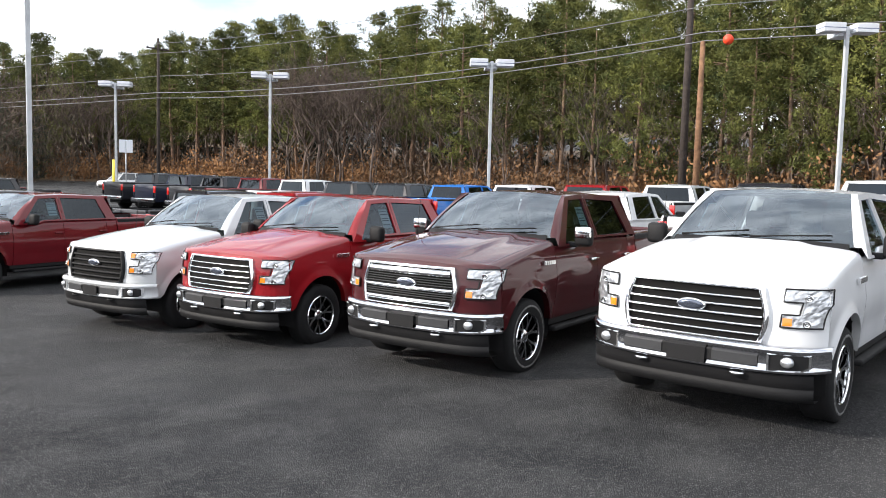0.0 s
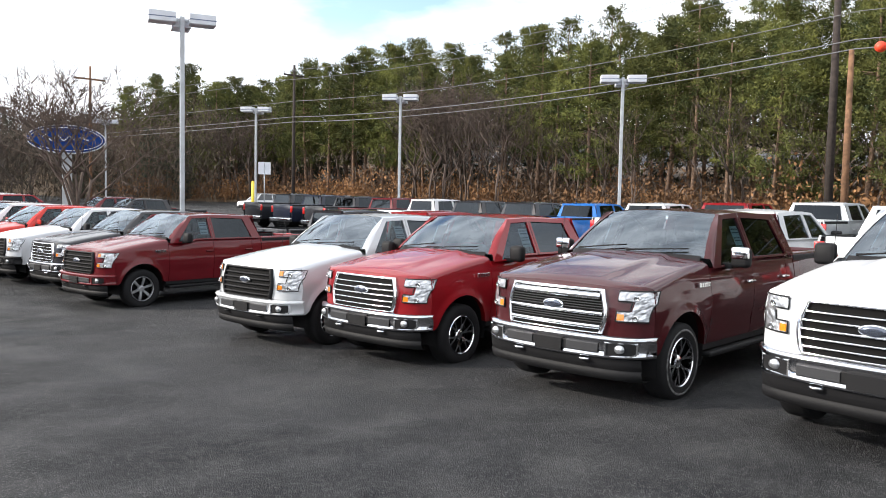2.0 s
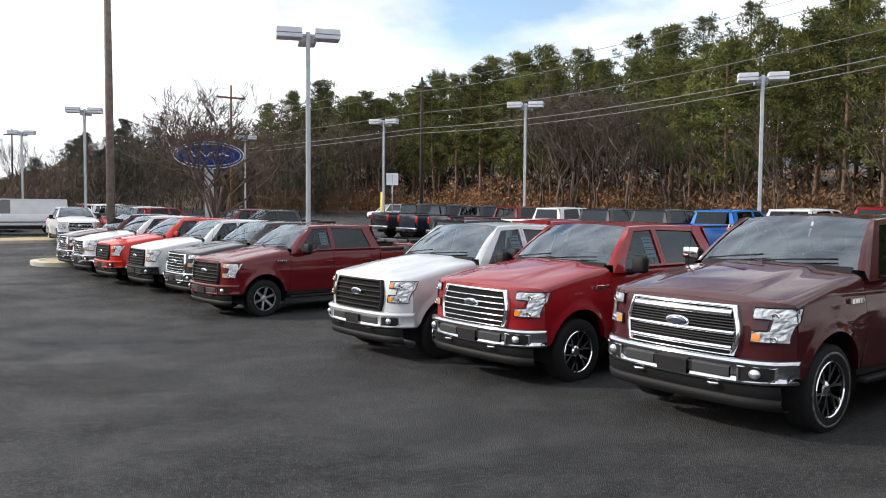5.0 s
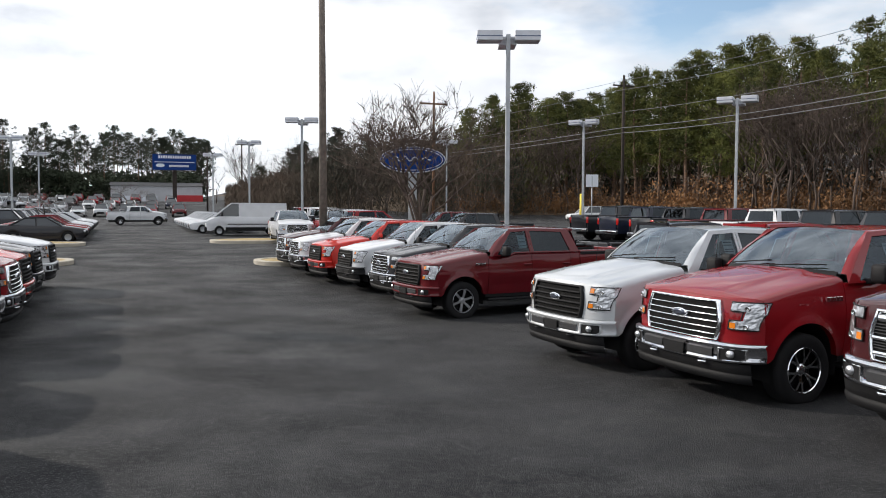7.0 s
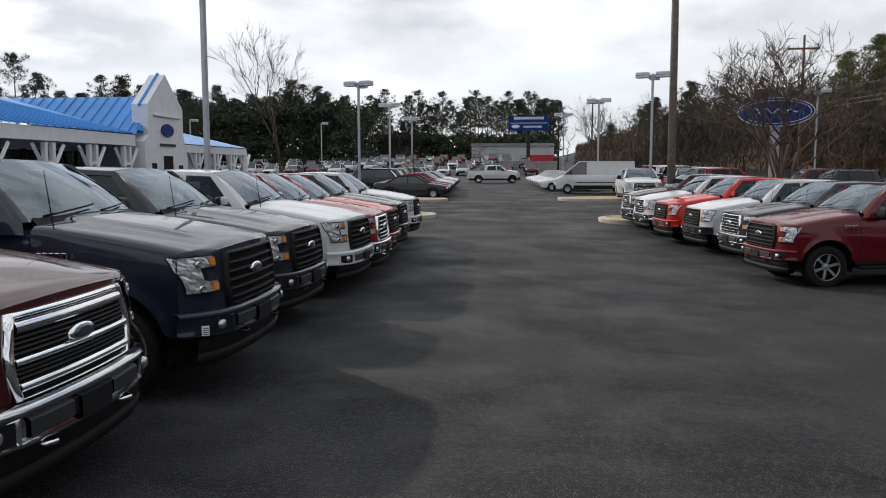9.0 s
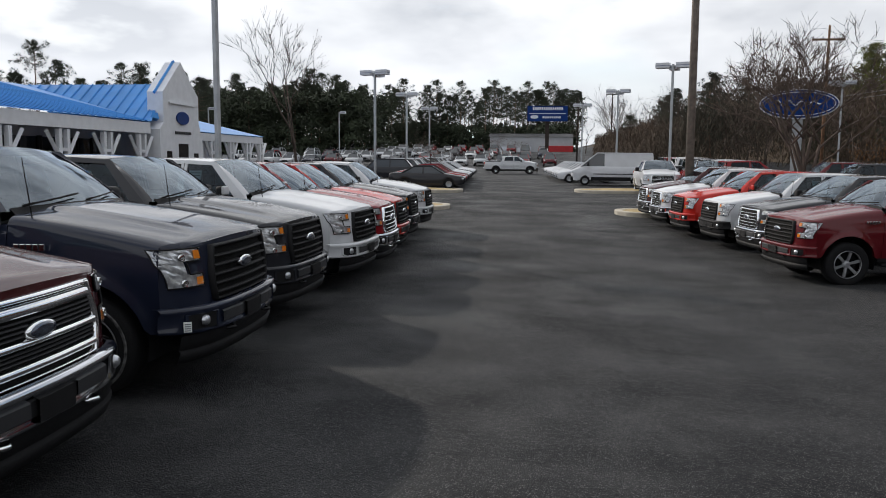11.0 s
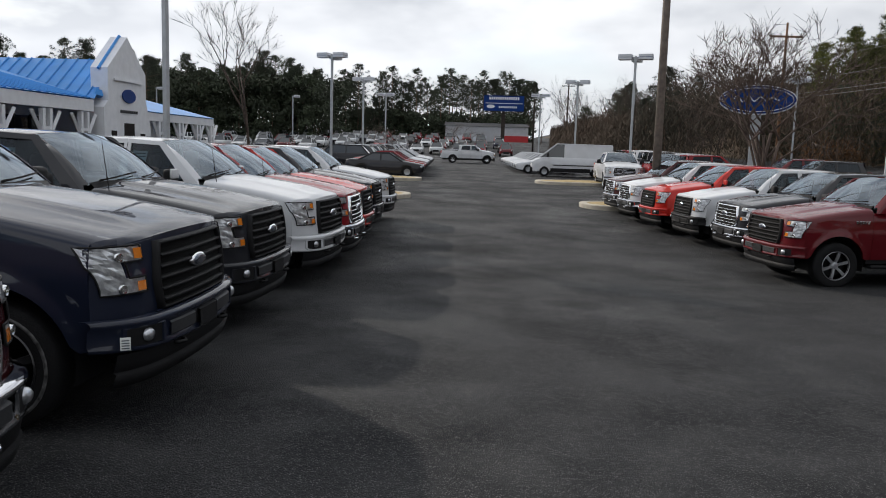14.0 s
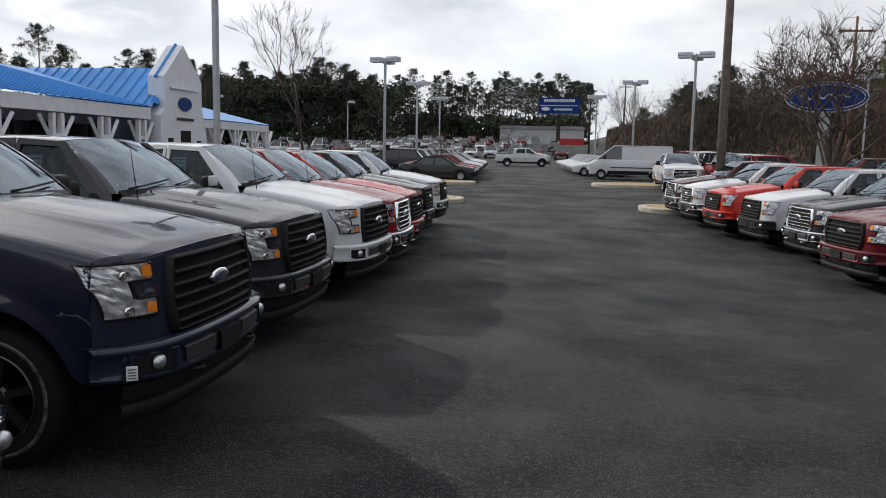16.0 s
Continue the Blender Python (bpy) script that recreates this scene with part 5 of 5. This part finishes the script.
part("rim", "ovrim", lambda: (*oval(2.34, 0.93, -0.30, 0.30, 5.8), False), SIGNWHITE, osg)
face = part("face", "ovface", lambda: (*oval(2.27, 0.87, -0.33, 0.33, 5.8), False), SIGNBLUE, osg)
part("inner_rim", "ovin", lambda: (*joined(*[tube([(2.12 * math.cos(a), -0.33, 5.8 + 0.74 * math.sin(a)) for a in span(0, 6.2832, 41)], [0.025] * 41, 4)]), False), SIGNWHITE, face)
part("script_mark", "ovmk", lambda: (*tube([(-1.4 + 0.1 * i, -0.35, 5.85 + 0.22 * math.sin(i * 0.9) * (1 - i / 40)) for i in range(28)], [0.04] * 28, 5), False), SIGNWHITE, face)
part("pylon", "ovpole", lambda: (*box(-0.3, 0.3, -0.2, 0.2, 0.0, 5.0, 0.03), False), GALV, osg)

rs = thing("road_sign", at_ground(31.0, 52.0, -30), "small pale road sign seen from behind on a thin post", "sign")
part("post", "rspost", lambda: (*tube([(0, 0, 0), (0, 0, 4.0)], [0.04, 0.04], 6), True), GALV, rs)
part("plate", "rsplate", lambda: (*box(-0.45, 0.45, -0.02, 0.02, 3.2, 4.1, 0.005), False), SIGNWHITE, rs)
guy = part("cable_guard", "guy", lambda: (*tube([(0, 0, 0), (0, 0, 2.8)], [0.22, 0.2], 8), True), YELLOW, m=at_ground(36, 62, 0))
tagged(guy, "yellow plastic guard round a pole stay", "cable guard")

# ---- trees ----


def pine_trunk(h, seed):
    def build():
        r = random.Random(seed)
        pts, rad = [], []
        bx, by = r.uniform(-0.5, 0.5), r.uniform(-0.5, 0.5)
        for t in span(0, 1, 7):
            pts.append((bx * math.sin(2 * t), by * math.sin(2.2 * t), -0.3 + (h + 0.3) * t * 0.97))
            rad.append(0.21 * (1 - 0.85 * t) + 0.02)
        pieces = [tube(pts, rad, 7)]
        for i in range(14):
            z = h * r.uniform(0.35, 0.9)
            a = r.uniform(0, 6.28)
            l = r.uniform(0.6, 2.4)
            pieces.append(tube([(bx * math.sin(2 * z / h), by * math.sin(2.2 * z / h), z), (l * math.cos(a), l * math.sin(a), z + l * 0.25)], [0.05, 0.015], 4))
        return (*joined(*pieces), True)
    return build


def needle_clump(r, c, size, count, verts, faces, flat=0.6, leaf=1.0):
    for _ in range(count):
        d = Vector((r.gauss(0, 1), r.gauss(0, 1), r.gauss(0, flat))).normalized() * size * r.random() ** 0.5
        d.z *= 0.7
        p = c + d
        a = Vector((r.gauss(0, 1), r.gauss(0, 1), r.gauss(0, 0.9))).normalized() * r.uniform(0.13, 0.28) * leaf
        b = a.cross(Vector((r.gauss(0, 1), r.gauss(0, 1), r.gauss(0, 1)))).normalized() * r.uniform(0.04, 0.09) * leaf
        k = len(verts)
        verts += [tuple(p - a * 0.8), tuple(p + b), tuple(p + a), tuple(p - b)]
        faces.append((k, k + 1, k + 2, k + 3))


def needle_tuft(r, c, out, size, count, verts, faces):
    """A rounded tuft: needles splay outwards and upwards from the end of a twig."""
    for _ in range(count):
        d = (Vector((r.gauss(0, 1), r.gauss(0, 1), r.gauss(0.35, 0.8))).normalized() + out * 0.45).normalized()
        p = c + d * size * r.uniform(0.35, 1.0)
        a = (d + Vector((r.gauss(0, 0.5), r.gauss(0, 0.5), r.gauss(0.1, 0.5)))).normalized() * r.uniform(0.12, 0.24)
        b = a.cross(Vector((r.gauss(0, 1), r.gauss(0, 1), r.gauss(0, 1)))).normalized() * r.uniform(0.025, 0.055)
        k = len(verts)
        verts += [tuple(p - a * 0.7), tuple(p + b), tuple(p + a), tuple(p - b)]
        faces.append((k, k + 1, k + 2, k + 3))


def pine_crown(h, seed, low=0.32, wide=2.6, open_=False):
    """Boughs in loose tiers, each with tufts along its outer half."""
    def build():
        r = random.Random(seed + 50)
        verts, faces = [], []
        tiers = int((1 - low) * h / 0.62)
        for i in range(tiers):
            top = i / max(1, tiers - 1)
            z = h * (low + (0.97 - low) * top)
            lean = r.uniform(0, 6.283)
            for k in range(r.choice((3, 4, 5) if not open_ else (2, 3, 3))):
                a = lean + 6.283 * k / 4 + r.uniform(-0.5, 0.5)
                profile = math.sin(math.pi * min(1, 0.22 + 0.66 * top)) * (1 - 0.35 * top ** 3)
                reach = wide * profile * r.uniform(0.35, 1.0)
                rise = r.uniform(0.10, 0.55) + 0.35 * top
                for f in (0.35, 0.6, 0.85, 1.0):
                    if r.random() < 0.16:
                        continue
                    side = r.uniform(-0.28, 0.28) * reach * f
                    c = Vector((math.cos(a) * reach * f - math.sin(a) * side, math.sin(a) * reach * f + math.cos(a) * side, z + reach * rise * f + r.uniform(-0.15, 0.15)))
                    needle_tuft(r, c, Vector((math.cos(a), math.sin(a), 0.5)), r.uniform(0.45, 0.78), 46, verts, faces)
        for k in range(9):
            needle_tuft(r, Vector((r.gauss(0, 0.45), r.gauss(0, 0.45), h * r.uniform(0.93, 1.0))), Vector((0, 0, 1)), r.uniform(0.4, 0.6), 40, verts, faces)
        return verts, faces, False
    return build


PINES = [(18.8, 1, 0.34, 4.5), (17.2, 2, 0.24, 4.7), (19.6, 3, 0.50, 4.2), (16.0, 4, 0.14, 4.6), (18.0, 5, 0.40, 4.0), (11.0, 6, 0.04, 3.8)]


def pine(x, y, k, s=1.0, mat=None, group="pine wood"):
    h, seed, low, wide = PINES[k]
    t = thing("pine_tree", at_ground(x, y, rnd.uniform(0, 360)), "tall pine with dark green needle clumps and a bare lower trunk", "tree", group)
    t.scale = (s * rnd.uniform(0.9, 1.15), s * rnd.uniform(0.9, 1.15), s)
    part("trunk", ("ptrunk", k), pine_trunk(h, seed), BARK, t)
    part("crown", ("pcrown", k), pine_crown(h, seed, low, wide, k == 2), mat or NEEDLE, t)


def branches(seed, h, depth, spread, r0, fine, up=0.5, stems=1):
    """The limbs of a bare tree: the trunk with its boughs, or the fine twigs."""
    def build():
        r = random.Random(seed)
        boughs, twigs = [], []

        def grow(p, d, l, rad, k):
            q = p + d * l * 0.5 + Vector((r.gauss(0, 0.05), r.gauss(0, 0.05), 0)) * l
            e = q + (d + Vector((r.gauss(0, 0.12), r.gauss(0, 0.12), 0.06))).normalized() * l * 0.5
            (boughs if k >= depth - 1 else twigs).append(tube([tuple(p), tuple(q), tuple(e)], [rad, rad * 0.82, rad * 0.64], 6 if k > 2 else 3))
            if k == 0:
                return
            for i in range(3 if k > 1 else 4):
                v = Vector((r.gauss(0, 1), r.gauss(0, 1), r.gauss(0, 0.5))).normalized()
                nd = (d * (1 - spread) + v * spread + Vector((0, 0, up * 0.25))).normalized()
                start = e if i < 2 else p.lerp(e, r.uniform(0.5, 0.95))
                grow(start, nd, l * r.uniform(0.62, 0.82), max(0.012, rad * 0.56), k - 1)
        for i in range(stems):
            tilt = 0.05 if stems == 1 else 0.34
            grow(Vector((0, 0, -0.1)), Vector((r.gauss(0, tilt), r.gauss(0, tilt), 1)).normalized(), h * r.uniform(0.28, 0.32), r0 * (1.0 if stems == 1 else r.uniform(0.5, 0.75)), depth)
        return (*joined(*(twigs if fine else boughs)), True)
    return build


def bare_tree(x, y, key, h, s=1.0, label="bare grey-brown winter tree with fine twigs", depth=5, spread=0.52, r0=0.16, group="bare trees", stems=1):
    t = thing("bare_tree", at_ground(x, y, rnd.uniform(0, 360)), label, "tree", group)
    t.scale = (s, s, s)
    part("trunk", ("bareb", key, h, depth), branches(key, h, depth, spread, r0, False, 0.5, stems), TWIG, t)
    part("crown", ("baret", key, h, depth), branches(key, h, depth, spread, r0, True, 0.5, stems), TWIG, t)
    return t


rnd = random.Random(11)


def wood_edge(y):
    """The x of the edge of the pine wood."""
    return 58 - 10 * smoothstep(70, 120, y) - 6 * smoothstep(30, -30, y)


def bare_stretch(y):
    """True where bare hardwoods stand before the pines."""
    return 50 < y < 64 or 92 < y < 99


for rank, (back, step) in enumerate(((0.0, 3.6), (5.0, 3.4), (10.5, 3.6), (17.0, 4.2))):
    y = -46.0
    while y < 124:
        y += step * rnd.uniform(0.7, 1.3)
        if rank == 0 and bare_stretch(y):
            continue
        low = (3, 1, 3, 5, 1, 3, 0) if y < 48 else (1, 0, 3, 4, 5, 1)
        k = rnd.choice(low if rank == 0 else (0, 1, 2, 4, 0, 1))
        pine(wood_edge(y) + back + rnd.uniform(0, 3.0), y, k, rnd.uniform(0.76, 1.04) * (1.0 - 0.05 * smoothstep(20, 50, y)))
for i in range(64):
    y = -38 + 160 * i / 64 + rnd.uniform(-1.5, 1.5) if i < 40 else rnd.uniform(49, 65) if i < 58 else rnd.uniform(91, 100)
    bare_tree(wood_edge(y) - 1.5 + rnd.uniform(-1.5, 3), y, 100 + i % 4, 11, rnd.uniform(0.7, 1.1) if i < 40 else rnd.uniform(1.0, 1.3), "thin bare tree at the edge of the pine wood", 4 if i < 40 else 5, 0.42, 0.10, "bare saplings")
for i in range(120):
    a, d = radians(rnd.uniform(64, 84)), rnd.uniform(105, 200)
    x, y = d * math.cos(a), d * math.sin(a)
    if i % 4 == 0:
        pine(x + 3, y, rnd.choice((1, 3, 5, 0)), rnd.uniform(0.45, 0.7), NEEDLE_SHADED, "pines on the hill")
    else:
        bare_tree(x, y, 100 + i % 4, 11, rnd.uniform(0.8, 1.35), "bare brown tree on the wooded hill", 4, 0.42, 0.12, "hill trees")

bare_tree(16.0, 47.0, 31, 9.0, 1.18, "spreading many-stemmed bare tree before the oval sign", 5, 0.50, 0.15, "bare trees", 6)
bare_tree(-13.3, 49.0, 9, 13.0, 0.95, "tall thin bare tree beside the showroom", 5, 0.38, 0.12)
for x, y, k, s in ((12.0, 158, 7, 0.8), (16.5, 140, 9, 0.8), (24.0, 120, 7, 1.0), (27, 100, 9, 1.0), (-6.2, 58, 101, 0.45), (-3.0, 120, 101, 0.6)):
    bare_tree(x, y, k, 10.5, s, "bare grey roadside tree with fine twigs", 5, 0.60, 0.15)
# pines behind the lot and the showroom, their backlit shade in the needle colour
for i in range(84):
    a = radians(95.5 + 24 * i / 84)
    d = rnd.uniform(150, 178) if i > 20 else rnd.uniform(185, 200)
    pine(0.8 + d * math.cos(a), 1.6 + d * math.sin(a), rnd.choice((0, 2, 4, 1, 3, 5)), rnd.uniform(0.58, 0.86), NEEDLE_SHADED, "dark pines beyond the lot")
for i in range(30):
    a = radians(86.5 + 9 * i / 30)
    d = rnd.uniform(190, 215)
    pine(0.8 + d * math.cos(a), 1.6 + d * math.sin(a), rnd.choice((0, 2, 2, 4)), rnd.uniform(0.66, 0.88), NEEDLE_SHADED, "dark pines beyond the lot")
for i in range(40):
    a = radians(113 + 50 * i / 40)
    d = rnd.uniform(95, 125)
    pine(0.8 + d * math.cos(a), 1.6 + d * math.sin(a), rnd.choice((0, 2, 4, 1)), rnd.uniform(0.58, 0.76), NEEDLE_SHADED, "dark pines behind the showroom")


def brush_build():
    r = random.Random(77)
    verts, faces = [], []
    for i in range(1500):
        y = r.uniform(-45, 125)
        x = wood_edge(y) - 2.5 + r.random() * 9
        z0 = ground_z(x, y)
        hh = r.uniform(0.3, 2.0) if r.random() < 0.8 else r.uniform(2, 5)
        c = Vector((x, y, z0 + hh * 0.7))
        for _ in range(30):
            p = c + Vector((r.gauss(0, 0.7), r.gauss(0, 0.7), r.gauss(0, 0.55)))
            a = Vector((r.gauss(0, 0.6), r.gauss(0, 0.6), r.gauss(0, 1))).normalized() * r.uniform(0.08, 0.24)
            b = a.cross(Vector((r.gauss(0, 1), r.gauss(0, 1), r.gauss(0, 1)))).normalized() * r.uniform(0.05, 0.12)
            k = len(verts)
            verts += [tuple(p - a), tuple(p + b), tuple(p + a), tuple(p - b)]
            faces.append((k, k + 1, k + 2, k + 3))
    return verts, faces, False


tagged(part("undergrowth", "brush", brush_build, DEADLEAF), "dead brown undergrowth along the wood's edge", "undergrowth", kind="stuff")


def floor_build():
    xs = span(0, 1, 40)
    ys = span(-90, 320, 83)

    def fn(t, y):
        x = wood_edge(y) - 3.0 + 420 * t ** 1.6 - smoothstep(95, 150, y) * 24 * (1 - t)
        return (x, y, ground_z(x, y) + 0.06)
    return (*grid(fn, xs, ys), True)


tagged(part("forest_floor", "ffloor", floor_build, FOREST), "brown leaf litter under the pine wood", "ground", kind="structure")


def sliver_mass(seed, count, place, size):
    """Many thin upright twig slivers."""
    def build():
        r = random.Random(seed)
        verts, faces = [], []
        for _ in range(count):
            x, y, z = place(r)
            a = Vector((r.gauss(0, 0.7), r.gauss(0, 0.7), 1)).normalized() * r.uniform(0.5, 1.3) * size
            b = Vector((r.gauss(0, 1), r.gauss(0, 1), 0)).normalized() * r.uniform(0.04, 0.13) * size
            p = Vector((x, y, z))
            k = len(verts)
            verts += [tuple(p - a), tuple(p + b), tuple(p + a), tuple(p - b)]
            faces.append((k, k + 1, k + 2, k + 3))
        return verts, faces, False
    return build


def hill_place(r):
    a, d = radians(r.uniform(62, 85)), r.uniform(100, 215)
    x, y = d * math.cos(a), d * math.sin(a)
    top = (4.0 + 9.5 * smoothstep(86, 73, math.degrees(a))) * (0.75 + 0.7 * noise.noise((x * 0.09, y * 0.05, 3.0)))
    return x, y, ground_z(x, y) + max(1.5, top) * r.random() ** 0.7


tagged(part("hill_woodland", "hillwood", sliver_mass(5, 110000, hill_place, 0.55), HILLWOOD), "brown bare winter woodland covering the hill", "woodland", kind="stuff")


def thicket_place(r):
    y = r.uniform(-45, 125)
    x = wood_edge(y) + r.uniform(-1.5, 16)
    return x, y, ground_z(x, y) + 6.5 * r.random() ** 1.3


tagged(part("thicket", "thick", sliver_mass(6, 20000, thicket_place, 0.5), TWIG), "bare brown saplings and brush inside the wood", "thicket", kind="stuff")


# thicket under the far pines, in the same shade-darkened needle colour
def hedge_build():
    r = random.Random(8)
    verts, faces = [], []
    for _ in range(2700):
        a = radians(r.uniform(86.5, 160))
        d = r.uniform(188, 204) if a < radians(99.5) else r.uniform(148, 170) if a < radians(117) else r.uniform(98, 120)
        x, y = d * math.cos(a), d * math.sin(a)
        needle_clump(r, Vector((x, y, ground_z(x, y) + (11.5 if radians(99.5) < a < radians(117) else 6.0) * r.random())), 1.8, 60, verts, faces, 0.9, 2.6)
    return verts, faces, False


tagged(part("far_thicket", "hedge", hedge_build, NEEDLE_SHADED), "evergreen thicket beyond the far lot, backlit shade put into its colour", "thicket", kind="stuff")


# added dark mass behind the trunks, standing in for shade inside the wood
def gap_shade_build():
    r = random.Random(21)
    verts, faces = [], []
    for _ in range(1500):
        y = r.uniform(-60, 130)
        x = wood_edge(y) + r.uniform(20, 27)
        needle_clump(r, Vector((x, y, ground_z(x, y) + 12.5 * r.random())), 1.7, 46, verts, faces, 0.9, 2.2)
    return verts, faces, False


tagged(part("deep_wood", "deepwood", gap_shade_build, NEEDLE_SHADED), "evergreen mass added behind the pine wood to darken its gaps", "woodland", kind="stuff")
